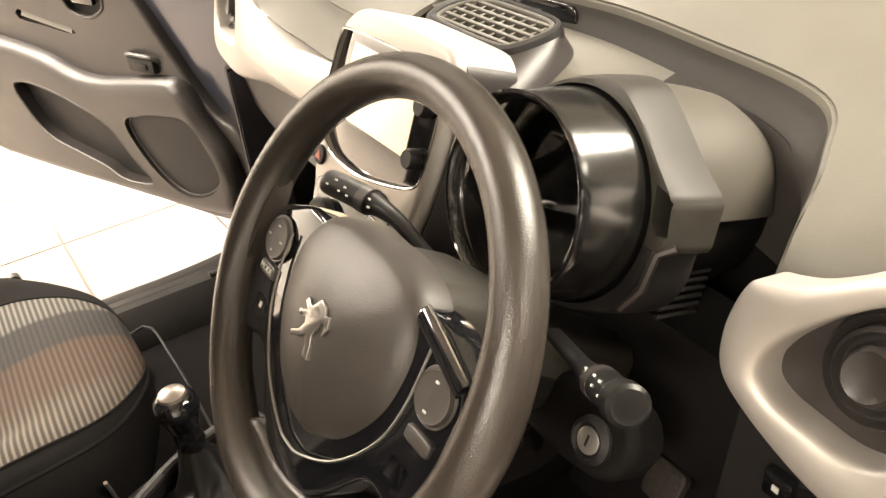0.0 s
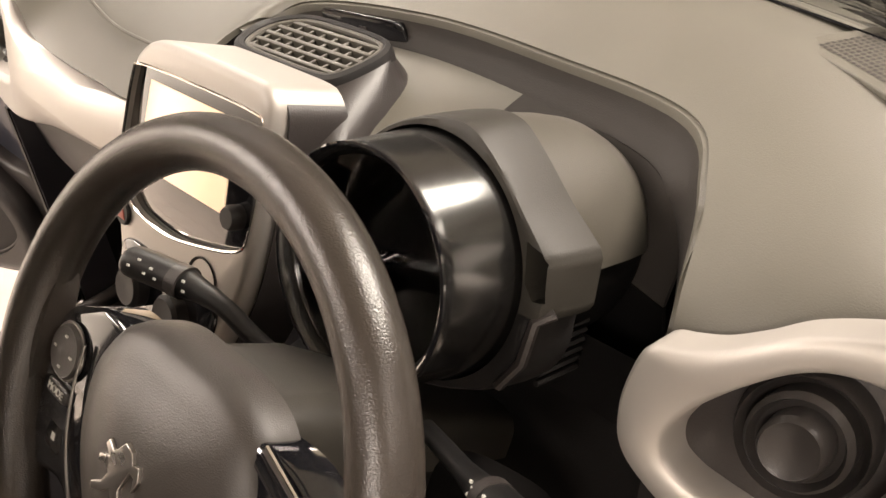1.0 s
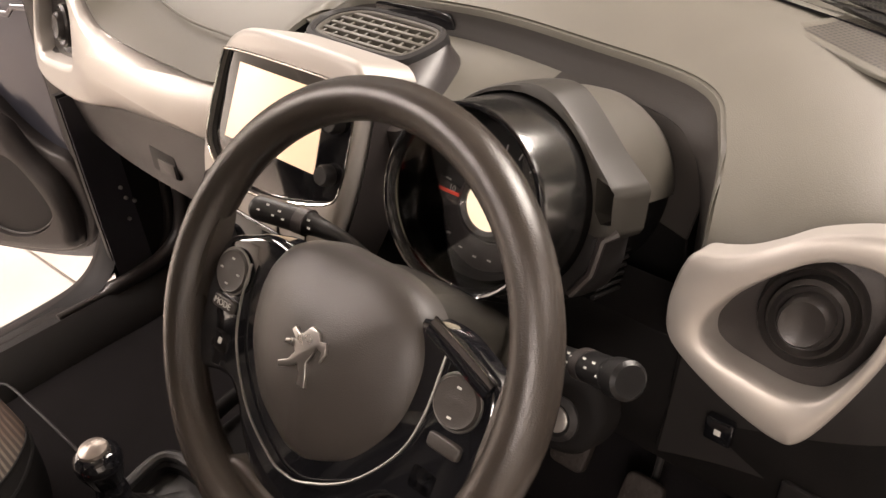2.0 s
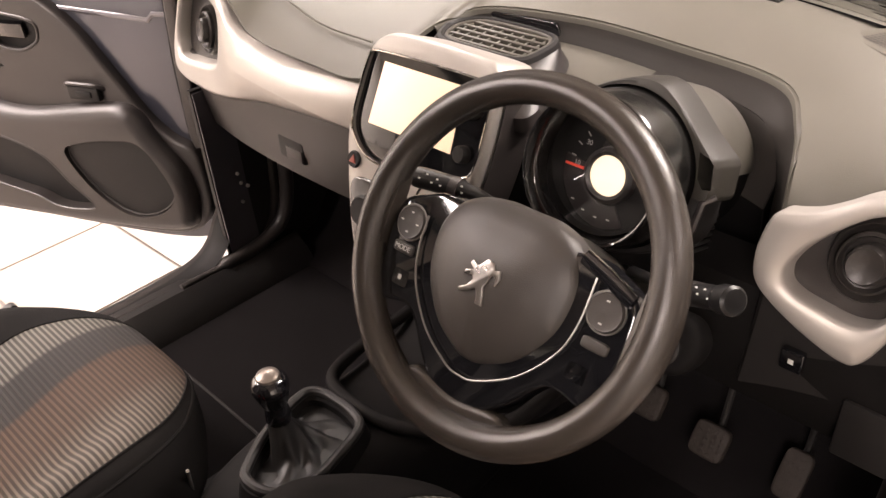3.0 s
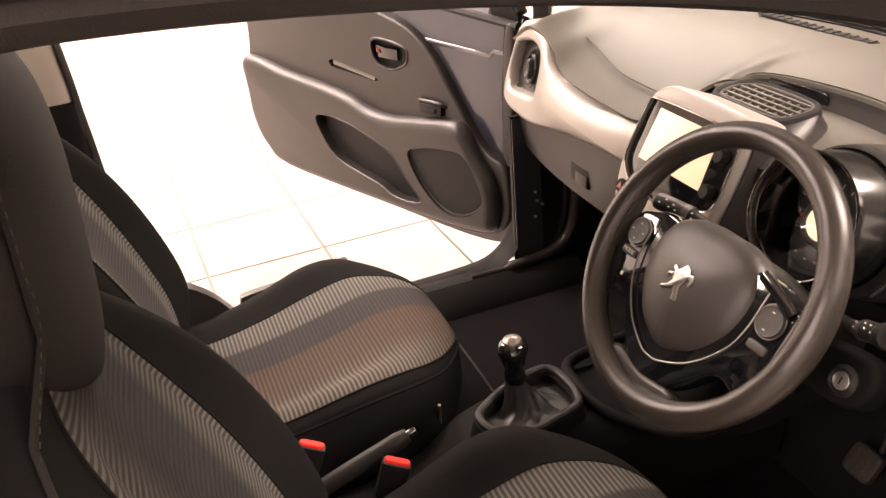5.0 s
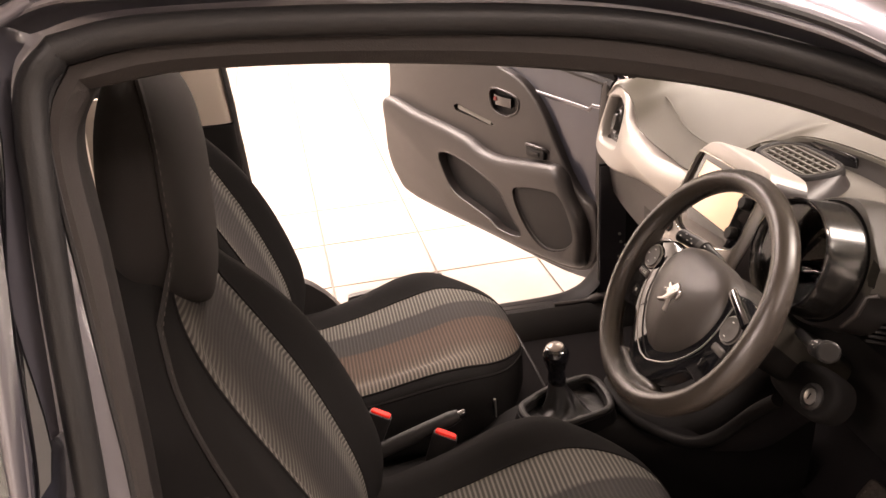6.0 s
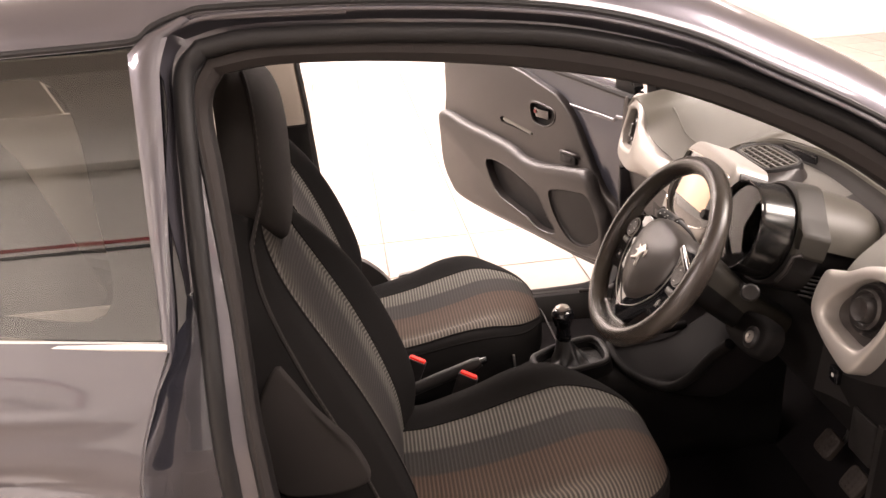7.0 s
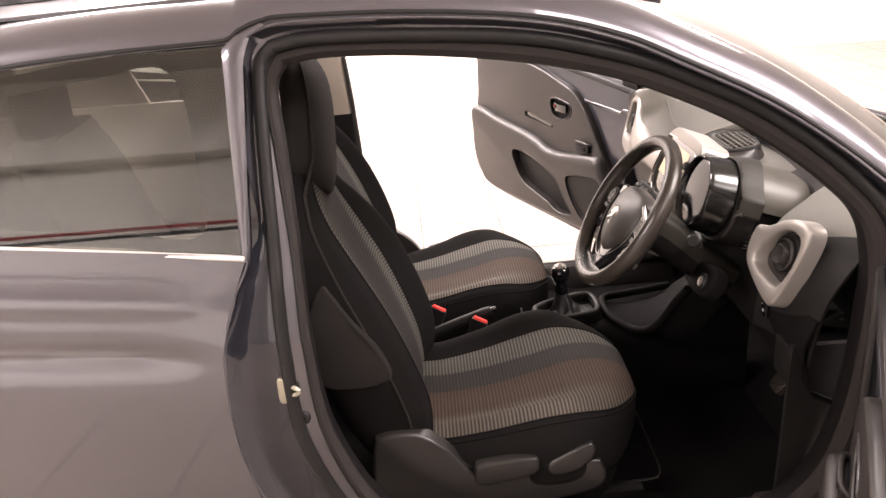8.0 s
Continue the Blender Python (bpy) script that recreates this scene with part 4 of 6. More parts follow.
for x in np.linspace(-0.69, -0.06, 24):
    k = abs((x + 0.36) / 0.33)
    gl.append([Vector((x, y + 0.012 * k * k, z + 0.02 * k**3)) for y, z in ((0.34, 0.735), (0.272, 0.712), (0.274, 0.69), (0.278, 0.62), (0.29, 0.56), (0.32, 0.535), (0.42, 0.525), (0.55, 0.53))])
glove = part("glovebox", shell(gl, 0.005), TRIM, dash, "brown-grey glovebox lid")
part("glovebox_latch", block(-0.417, -0.345, 0.2755, 0.287, 0.597, 0.640, 0.004), DARK, glove, "recessed glovebox catch")
part("catch_tab", block(-0.395, -0.348, 0.2735, 0.284, 0.599, 0.625, 0.003), TRIM, glove)
# airbag seam on the passenger side
seam = spline([(-0.49, 0.315, 0.863), (-0.485, 0.34, 0.879), (-0.44, 0.338, 0.876), (-0.30, 0.315, 0.855), (-0.17, 0.31, 0.853)], 40)
part("airbag_seam", tube(seam, 0.0022, 6), DASH, dash, "thin airbag cover seam")
# silver band and left vent
def vent_place(sgn):
    return framed((sgn * 0.585, 0.266, 0.793), (sgn * 0.985, 0.17, 0), (0, 0.22, 0.975), (0, -0.975, 0.22))


def side_vent(sgn):
    P = vent_place(sgn)
    v = part("side_vent", lathe([(0.001, -0.030), (0.042, -0.030), (0.0445, -0.010), (0.041, -0.003), (0.038, -0.010), (0.033, -0.014), (0.0335, 0.000), (0.030, 0.004), (0.027, -0.002), (0.022, -0.004), (0.0215, 0.008), (0.0185, 0.012), (0.013, 0.0095), (0.001, 0.008)], framed(P(-0.008 if sgn > 0 else 0.0, 0.014 if sgn > 0 else 0.004, -0.006), P(0.88, 0, 0) - P(0, 0, 0), P(0, 1, 0) - P(0, 0, 0), P(0, 0, 1) - P(0, 0, 0)), 40), VENT, dash, "round black swivelling air vent")
    hole = spline([(-0.076, -0.012), (-0.066, 0.012), (-0.04, 0.041), (-0.013, 0.062), (0.012, 0.068), (0.036, 0.063), (0.046, 0.044), (0.040, -0.002), (0.020, -0.042), (-0.004, -0.050), (-0.034, -0.044), (-0.06, -0.036), (-0.073, -0.026)], 72, True)
    if sgn > 0:
        part("vent_bowl", plate(hole * 1.06, P, -0.034, -0.024, 0.003), TRIM, dash, "dark recess round the vent")
    return P, hole


P_R, hole = side_vent(1)
outer_r = spline([(-0.108, 0.018), (-0.103, 0.038), (-0.096, 0.0455), (-0.084, 0.048), (-0.066, 0.0535), (-0.046, 0.065), (-0.02, 0.082), (0.022, 0.095), (0.052, 0.090), (0.063, 0.066), (0.053, 0.006), (0.034, -0.052), (0.016, -0.088), (-0.003, -0.092), (-0.045, -0.074), (-0.083, -0.05), (-0.103, -0.03), (-0.109, -0.005)], 260, True)
def match(o, h):
    """Turns the hole's points so that they face the outline's."""
    a = np.arctan2(o[:, 1], o[:, 0])
    out = []
    ha = np.arctan2(h[:, 1], h[:, 0])
    for q in a:
        k = np.argmin(np.abs(np.angle(np.exp(1j * (ha - q)))))
        out.append(h[k])
    return np.array(out)


fine_hole = spline([tuple(p) for p in hole[::3]], 600, True)
part("vent_surround", ringplate(outer_r, match(outer_r, fine_hole), P_R, [(0, -0.03), (0.0, -0.002), (0.03, 0.002), (0.10, 0.0048), (0.5, 0.0068), (0.88, 0.0055), (0.96, 0.003), (1, -0.002), (1.03, -0.03)]), SILVER, dash, "satin silver vent surround", angle=70)
P_L, hole_l = side_vent(-1)
hl = spline([(0.078, 0.046), (-0.002, 0.064), (-0.055, 0.058), (-0.074, 0.04), (-0.078, 0.014), (-0.074, -0.02), (-0.06, -0.04), (0.005, -0.055), (0.085, -0.066), (0.104, -0.056), (0.11, -0.03), (0.102, 0.01), (0.093, 0.035)], 600, True)
part("vent_bowl", plate(hl[::8] * 1.04, P_L, -0.034, -0.022, 0.003), VENT, dash, "dark recess round the vent")


# left surround and band, one moulded skin round the vent hole
BAND = [(-0.690, 0.850), (-0.676, 0.872), (-0.644, 0.885), (-0.575, 0.889), (-0.522, 0.879), (-0.492, 0.860), (-0.465, 0.838), (-0.43, 0.823), (-0.36, 0.812), (-0.25, 0.808), (-0.10, 0.812), (-0.10, 0.742), (-0.25, 0.730), (-0.36, 0.720), (-0.48, 0.704), (-0.55, 0.694), (-0.60, 0.690), (-0.656, 0.687), (-0.700, 0.694), (-0.717, 0.715), (-0.719, 0.750), (-0.704, 0.805)]


def band_top(x):
    return np.interp(x, [-0.60, -0.522, -0.492, -0.465, -0.43, -0.36, -0.25, -0.10], [0.889, 0.879, 0.860, 0.838, 0.823, 0.812, 0.808, 0.812])


def band_low(x):
    return np.interp(x, [-0.60, -0.55, -0.48, -0.36, -0.25, -0.10], [0.690, 0.694, 0.704, 0.720, 0.730, 0.742])


def band_skin(x, z):
    """Depth of the moulded skin: flat round the vent, a full roll along the band."""
    flat_y = 0.2594 - 0.1726 * (x + 0.585) + 0.2256 * (z - 0.793)
    f = np.clip((band_top(x) - z) / (band_top(x) - band_low(x)), 0, 1)
    roll_y = 0.260 - 0.018 * f - 0.028 * np.sin(f * math.pi) ** 0.8
    k = np.clip((x + 0.535) / 0.17, 0, 1)
    k = k * k * (3 - 2 * k)
    return flat_y * (1 - k) + roll_y * k


rim = spline(BAND, 700, True)
rim = rim[rim[:, 0] < -0.098]
mid_ = np.array((-0.60, 0.783))
hole_xz = np.array([(P_L(u, v, 0)[0], P_L(u, v, 0)[2]) for u, v in hl])
ang = np.arctan2(hole_xz[:, 1] - mid_[1], hole_xz[:, 0] - mid_[0])
rim_a = np.arctan2(rim[:, 1] - mid_[1], rim[:, 0] - mid_[0])
far = np.interp(rim_a, np.sort(ang), np.hypot(*(hole_xz - mid_).T)[np.argsort(ang)], period=2 * math.pi)
mouth = mid_ + np.stack([np.cos(rim_a), np.sin(rim_a)], 1) * far[:, None]
rings = []
for s in [0, 0.004, 0.01, 0.02, 0.035, 0.055, 0.08] + list(np.linspace(0.11, 0.89, 27)) + [0.92, 0.945, 0.965, 0.98, 0.99, 1.0]:
    p = rim + (mouth - rim) * s
    edge_o = np.min(np.hypot(p[:, None, 0] - rim[None, :, 0], p[:, None, 1] - rim[None, :, 1]), 1)
    edge_i = np.min(np.hypot(p[:, None, 0] - mouth[None, :, 0], p[:, None, 1] - mouth[None, :, 1]), 1)
    y = band_skin(p[:, 0], p[:, 1]) + 0.010 * (1 - np.clip(edge_o / 0.012, 0, 1)) ** 2 + 0.007 * (1 - np.clip(edge_i / 0.009, 0, 1)) ** 2
    rings.append(np.stack([p[:, 0], y, p[:, 1]], 1))
back = np.array((0, 0.03, 0))
rings = [rings[0] + back] + rings + [rings[-1] + back]
part("silver_band", loft([[Vector(q) for q in r] for r in rings], caps=False), SILVER, dash, "satin silver vent surround and band across the passenger side", angle=80)

# ---- screen housing ----
a_s = 0.38
P_S = framed((0, 0.245, 0.88), (1, 0, 0), (0, math.sin(a_s), math.cos(a_s)), (0, -math.cos(a_s), math.sin(a_s)))
stack = part("screen_housing", plate(spline([(-0.112, -0.113), (-0.106, -0.045), (-0.096, 0.0), (-0.078, 0.02), (-0.05, 0.03), (0.0, 0.032), (0.10, 0.031), (0.125, 0.025), (0.136, 0.006), (0.139, -0.05), (0.136, -0.113), (0.125, -0.17), (0.10, -0.23), (0.06, -0.29), (0.0, -0.30), (-0.05, -0.285), (-0.082, -0.22), (-0.10, -0.165)], 110, True), P_S, -0.075, 0.004, 0.010), SILVER, dash, "satin silver screen housing and centre stack")
edge = by_key([(0.128, 0.02), (0.1385, 0.002), (0.1412, -0.05), (0.1382, -0.113), (0.1272, -0.17), (0.102, -0.23)], 30)
part("stack_cheek", shell([[P_S(u, v, w) for u, v in edge] for w in (-0.076, -0.055, -0.032, -0.013)], 0.0015), TRIM, dash, "dark side of the centre stack")
bez = spline([(-0.104, -0.10), (-0.100, -0.05), (-0.093, -0.010), (-0.083, 0.0), (0.0, 0.004), (0.115, 0.004), (0.128, -0.006), (0.131, -0.05), (0.128, -0.10), (0.115, -0.120), (0.06, -0.137), (0.0, -0.148), (-0.06, -0.145), (-0.092, -0.125)], 90, True)
carve(stack, [part("cut", plate(bez, P_S, -0.010, 0.1, 0.001), DARK)])
bezel = part("bezel", plate(bez * 0.995, P_S, -0.0105, -0.002, 0.002), GLOSS, dash, "gloss black screen surround")
part("display", plate([(-0.0655, -0.0115), (0.080, -0.0105), (0.081, -0.0985), (-0.0755, -0.0995)], P_S, -0.002, -0.0008, 0.0004), SCREEN, bezel, "lit blank cream display")
part("bezel_edge", tube([P_S(*p, 0.0035) for p in bez], 0.0016, 6, closed=True), CHROME, dash)
for v in (-0.036, -0.092):
    part("screen_knob", lathe([(0.0115, -0.002), (0.0115, 0.008), (0.0095, 0.012), (0.001, 0.012)], framed(P_S(0.104, v, 0), P_S(1, 0, 0) - P_S(0, 0, 0), P_S(0, 1, 0) - P_S(0, 0, 0), P_S(0, 0, 1) - P_S(0, 0, 0)), 20), DARK, bezel, "small black rotary knob")
hz = part("hazard_switch", lathe([(0.0125, 0.0), (0.0125, 0.003), (0.011, 0.005), (0.001, 0.0045)], framed(P_S(-0.083, -0.155, 0.003), (1, 0, 0), (0, math.sin(a_s), math.cos(a_s)), (0, -math.cos(a_s), math.sin(a_s))), 20), DARK, dash, "dark hazard warning switch")
part("hazard_triangle", plate([(-0.090, -0.160), (-0.076, -0.160), (-0.083, -0.148)], P_S, 0.0075, 0.0088, 0.0003), HAZARD, hz, "red warning triangle")
clim = spline([(-0.075, -0.18), (0.0, -0.175), (0.085, -0.18), (0.10, -0.2), (0.075, -0.26), (0.03, -0.285), (-0.03, -0.283), (-0.065, -0.24)], 60, True)
cl = part("climate_panel", plate(clim, P_S, 0.002, 0.008, 0.003), GLOSS, dash, "gloss black heater control panel")
for u, v, r in ((-0.035, -0.215, 0.022), (0.04, -0.215, 0.022), (0.0, -0.26, 0.014)):
    part("heater_knob", lathe([(r, 0.008), (r, 0.02), (r * 0.85, 0.024), (0.001, 0.023)], framed(P_S(u, v, 0), (1, 0, 0), (0, math.sin(a_s), math.cos(a_s)), (0, -math.cos(a_s), math.sin(a_s))), 24), DARK, cl, "black heater knob")

P_O = framed(P_S(0.068, -0.168, 0.004), (1, 0, 0), (0, math.sin(a_s), math.cos(a_s)), (0, -math.cos(a_s), math.sin(a_s)))
outlet = part("round_outlet", lathe([(0.0005, -0.004), (0.019, -0.004), (0.0215, 0.0008), (0.0235, 0.0018), (0.0235, -0.006), (0.0005, -0.006)], P_O, 36), DARK, dash, "small round ribbed outlet in the stack")
for k in range(7):
    half = math.sqrt(max(0.0, 0.0185**2 - (0.0054 * (k - 3)) ** 2))
    part("outlet_fin", block(0.0054 * (k - 3) - 0.0009, 0.0054 * (k - 3) + 0.0009, -half, half, -0.004, -0.0008, 0, P_O), TRIM, outlet)

# ---- top vent ----
P_V = framed((0.02, 0.372, 0.878), (1, 0.02, 0), (0, 0.975, 0.10), (0, -0.10, 0.995))
vo = spline([(-0.085, -0.03), (-0.095, 0.01), (-0.06, 0.045), (0.0, 0.05), (0.065, 0.045), (0.09, 0.028), (0.096, 0.0), (0.088, -0.045), (0.06, -0.055), (0.0, -0.055), (-0.06, -0.05)], 80, True)
vi = spline([(-0.072, -0.02), (-0.074, 0.012), (-0.05, 0.036), (0.0, 0.040), (0.06, 0.037), (0.078, 0.024), (0.082, 0.0), (0.076, -0.032), (0.055, -0.040), (0.0, -0.040), (-0.055, -0.036)], 80, True)
plinth = spline([(-0.10, -0.05), (-0.108, 0.005), (-0.072, 0.052), (0.0, 0.058), (0.07, 0.054), (0.106, 0.03), (0.122, -0.03), (0.135, -0.11), (0.07, -0.115), (0.0, -0.115), (-0.07, -0.11)], 80, True)
part("vent_plinth", loft([[P_V(*p, -0.05) for p in plinth], [P_V(*p, -0.03) for p in plinth], [P_V(*(p * 0.45 + q * 0.55), -0.008) for p, q in zip(plinth, vo)], [P_V(*(q * 0.99), 0.002) for q in vo]], caps=False), TRIM, dash, "dark sloping plinth of the centre vent")
part("vent_housing", ringplate(vo, vi, P_V, [(0, -0.04), (0, 0.0), (0.25, 0.008), (0.6, 0.010), (0.9, 0.008), (1, 0.003), (1, -0.03)]), DARK, dash, "dark centre vent housing")
part("vent_floor", plate(vi, P_V, -0.032, -0.028, 0.002), RUBBER, dash)
vg = part("vent_grille", tube([P_V(*p, 0.004) for p in vi * 0.985], 0.0036, 8, closed=True), POD, dash, "slatted centre air vent")
for k in range(5):
    v = -0.030 + 0.0145 * k
    part("slat", block(-0.070 + 0.002 * abs(k - 2), 0.078 - 0.003 * max(0, k - 2), v - 0.0028, v + 0.0028, -0.010, 0.006, 0.0015, P_V), POD, vg)
for k in range(8):
    u = -0.062 + 0.0185 * k
    part("cross_slat", block(u - 0.002, u + 0.002, -0.036, 0.034, -0.014, 0.004, 0.001, P_V), POD, vg)
# airbag indicator strip at the back of the recess
P_IND = framed((0.0, 0.449, 0.874), (0.985, 0.17, 0), (-0.03, 0.25, 0.97), (0.16, -0.95, 0.25))
part("indicator", plate(spline([(-0.068, -0.012), (0.062, -0.013), (0.068, -0.004), (0.060, 0.009), (0.045, 0.013), (-0.068, 0.013), (-0.072, 0.0)], 40, True), P_IND, -0.004, 0.004, 0.002), GLOSS, dash, "dark glossy warning light strip")
for u in (-0.02, 0.005):
    part("mark", block(u, u + 0.010, -0.002, 0.002, 0.004, 0.0046, 0, P_IND), TRIM, dash)

# speaker grilles and demister slot on the dash top
for sgn in (1, -1):
    P_T = framed((sgn * 0.505, 0.582, 0.9085), (0.86, -sgn * 0.5, -sgn * 0.02), (sgn * 0.5, 0.86, 0.02), (0, 0, 1))
    g = part("tweeter_grille", plate(spline([(-0.07, -0.05), (-0.075, 0.0), (-0.06, 0.035), (0.06, 0.035), (0.075, 0.0), (0.07, -0.05), (0.0, -0.055)], 50, True), P_T, -0.002, 0.0025, 0.0015), DASH, dash, "perforated dash speaker grille")
    hb = bmesh.new()
    for i in range(22):
        for j in range(13):
            u, v = -0.06 + i * 0.0057, -0.043 + j * 0.0057
            if abs(u) < 0.064 and -0.045 < v < 0.03:
                q = [hb.verts.new(P_T(u + du, v + dv, 0.0029)) for du, dv in ((-0.0018, -0.0018), (0.0018, -0.0018), (0.0018, 0.0018), (-0.0018, 0.0018))]
                hb.faces.new(q)
    tagged(part("perforation", hb, TRIM, g), kind="stuff")
    sl = part("demister_slot", block(sgn * 0.16 - 0.14, sgn * 0.16 + 0.14, 0.625, 0.645, 0.9145, 0.9185, 0.002), DARK, dash, "demister air slot")
    for k in range(14):
        u = sgn * 0.16 - 0.13 + 0.02 * k
        part("fin", block(u, u + 0.004, 0.626, 0.644, 0.917, 0.9205, 0), TRIM, sl)

# ---- instrument pod ----
pod = thing("instrument_cluster", "round gloss black instrument pod with lit dial on the column", "instrument cluster", (0.318, 0.25, 0.77))
t_p = 0.33
P_P = framed((0.3155, 0.1745, 0.8585), (1, 0, 0), (0, math.sin(t_p), math.cos(t_p)), (0, -math.cos(t_p), math.sin(t_p)))
part("drum", loft([[P_P(r * math.cos(a), r * math.sin(a), w) for r, w in ((0.0745, -0.05), (0.0755, -0.02), (0.077, -0.004), (0.0795, 0.0), (0.0815, -0.003), (0.0828, -0.010), (0.0856, -0.036), (0.0884, -0.066), (0.0884, -0.085), (0.0745, -0.085))] for a in np.linspace(0, 2 * math.pi, 97)], caps=False), PODGLOSS, pod, "gloss black drum")
part("drum_edge", tube([P_P(0.0812 * math.cos(a), 0.0812 * math.sin(a), -0.0005) for a in np.linspace(0, 2 * math.pi, 64, endpoint=False)], 0.0018, 6, closed=True), GLOSS, pod)
P_D = framed(P_P(-0.002, 0.003, -0.020), (1, 0, 0), (0, math.sin(t_p), math.cos(t_p)), (0, -math.cos(t_p), math.sin(t_p)))
dial = part("dial_face", lathe([(0.001, -0.022), (0.072, -0.022), (0.0755, -0.012), (0.0755, -0.024), (0.001, -0.026)], P_D, 48), DARK, pod, "dark dial face")
part("dial_ring", lathe([(0.0222, -0.021), (0.0222, -0.012), (0.026, -0.010), (0.0305, -0.013), (0.0315, -0.021)], framed(P_D(0.009, -0.008, 0), (1, 0, 0), (0, math.sin(t_p), math.cos(t_p)), (0, -math.cos(t_p), math.sin(t_p))), 40), TRIM, dial, "grey ring round the lit dial")
part("lit_dial", lathe([(0.001, -0.0135), (0.0218, -0.0135), (0.0225, -0.0155), (0.001, -0.0165)], framed(P_D(0.009, -0.008, 0), (1, 0, 0), (0, math.sin(t_p), math.cos(t_p)), (0, -math.cos(t_p), math.sin(t_p))), 40), LCD, dial, "glowing cream round display")
for k in range(11):
    an = radians(205 - 17 * k)
    u, v = 0.009 + 0.052 * math.cos(an), -0.008 + 0.052 * math.sin(an)
    if math.hypot(u, v) < 0.07:
        d_ = framed(P_D(u, v, -0.0213), P_D(math.cos(an), math.sin(an), 0) - P_D(0, 0, 0), P_D(-math.sin(an), math.cos(an), 0) - P_D(0, 0, 0), P_D(0, 0, 1) - P_D(0, 0, 0))
        part("tick", block(-0.003, 0.003, -0.0005, 0.0005, 0, 0.0006, 0, d_), DIALMARK, dial)
for word, an in (("10", 178), ("30", 142), ("50", 110)):
    u, v = 0.009 + 0.0435 * math.cos(radians(an)), -0.008 + 0.0435 * math.sin(radians(an))
    lettering("numeral", word, 0.0078, framed(P_D(u, v, -0.0192), (1, 0, 0), (0, math.sin(t_p), math.cos(t_p)), (0, -math.cos(t_p), math.sin(t_p))), DIALMARK, dial)
sector = [(0.009 + r * math.cos(radians(d)), -0.008 + r * math.sin(radians(d))) for r, d in [(0.0605, d) for d in range(172, 300, 6)] + [(0.034, d) for d in range(294, 170, -6)]]
low_dial = part("lower_dial_panel", plate([p if math.hypot(*p) < 0.069 else tuple(np.array(p) * 0.069 / math.hypot(*p)) for p in sector], P_D, -0.0225, -0.0195, 0.0008), TRIM, dial, "grey lower dial panel with symbols")
for u, v in ((-0.03, -0.047), (-0.014, -0.055), (0.003, -0.058), (0.019, -0.056)):
    part("symbol", block(u - 0.002, u + 0.002, v - 0.0008, v + 0.0008, -0.0196, -0.0190, 0, P_D), DIALMARK, low_dial)
part("needle", block(-0.058, -0.028, -0.0015, 0.0015, -0.0190, -0.0172, 0.0005, framed(P_D(0.009, -0.010, 0), (1, 0, 0), (0, math.sin(t_p), math.cos(t_p)), (0, -math.cos(t_p), math.sin(t_p)))), REDMARK, dial, "red pointer")
part("red_lamp", lathe([(0.003, -0.021), (0.003, -0.0195), (0.001, -0.019)], framed(P_D(0.048, -0.006, 0), (1, 0, 0), (0, math.sin(t_p), math.cos(t_p)), (0, -math.cos(t_p), math.sin(t_p))), 12), REDMARK, dial, "red warning lamp")
dg = part("dial_cover", lathe([(0.001, -0.006), (0.074, -0.008), (0.074, -0.009), (0.001, -0.007)], P_P, 40), PANEGLASS, pod, "clear dial cover")
dg.visible_shadow = False
# matte frame behind the drum with its angular bracket
fo_arc = spline([(-0.095, 0.0), (-0.088, 0.042), (-0.058, 0.076), (-0.022, 0.096), (0.006, 0.104), (0.0264, 0.1025), (0.042, 0.0932), (0.0563, 0.0818)], 60)
fo_low = spline([(0.1035, -0.012), (0.1035, -0.036), (0.092, -0.062), (0.066, -0.080), (0.0, -0.098), (-0.066, -0.08), (-0.088, -0.042), (-0.0945, -0.006)], 60)
def straight(keys, n):
    """n points along a polyline, none of them at its start."""
    k = [np.array(p) for p in keys]
    out = []
    for p, q in zip(k, k[1:]):
        m_ = max(2, round(n * np.linalg.norm(q - p) / 0.12))
        out += [p + (q - p) * f for f in np.linspace(0, 1, m_ + 1)[1:]]
    return np.array(out)
fo = np.r_[fo_arc, straight([(0.0563, 0.0818), (0.0815, 0.060), (0.1085, 0.0405), (0.1125, 0.034), (0.1145, 0.001), (0.112, -0.004), (0.1035, -0.006)], 40), fo_low]
NF = len(fo)
fi = spline([(0.0905 * math.cos(a), 0.0905 * math.sin(a)) for a in np.linspace(0, 2 * math.pi, 24, endpoint=False)], 600, True)
fm = match(fo, fi)
turn_at = int(np.argmin(np.hypot(fo[:, 0] - 0.108, fo[:, 1] + 0.005)))
def arc_plate(ids):
    prof = [(0, -0.114), (0, -0.100), (0.10, -0.082), (0.20, -0.070), (0.32, -0.0645), (0.5, -0.063), (0.97, -0.063), (1, -0.066), (1, -0.114)]
    return loft([[P_P(*(fo[k] * (1 - s) + fm[k] * s), z) for s, z in prof] for k in ids])
pf = part("pod_frame", arc_plate(range(0, turn_at + 1)), PODF, pod, "matte grey pod frame with angular bracket")
carve(pf, [part("cut", plate([(0.0865, 0.0435), (0.0985, 0.0395), (0.104, 0.034), (0.1075, 0.0085), (0.0995, 0.0075), (0.0915, 0.0165)], P_P, -0.2, 0.1, 0.002), DARK), part("cut", plate([(0.080, 0.048), (0.102, 0.038), (0.112, 0.014), (0.111, -0.02), (0.080, -0.02)], P_P, -0.2, -0.098, 0.002), DARK)])
# lower arc of the same frame, its shade put into a darker colour
part("pod_under_frame", arc_plate([k % NF for k in range(turn_at, NF + 1)]), DARK, pod, "underside of the pod frame, shade put into its colour")
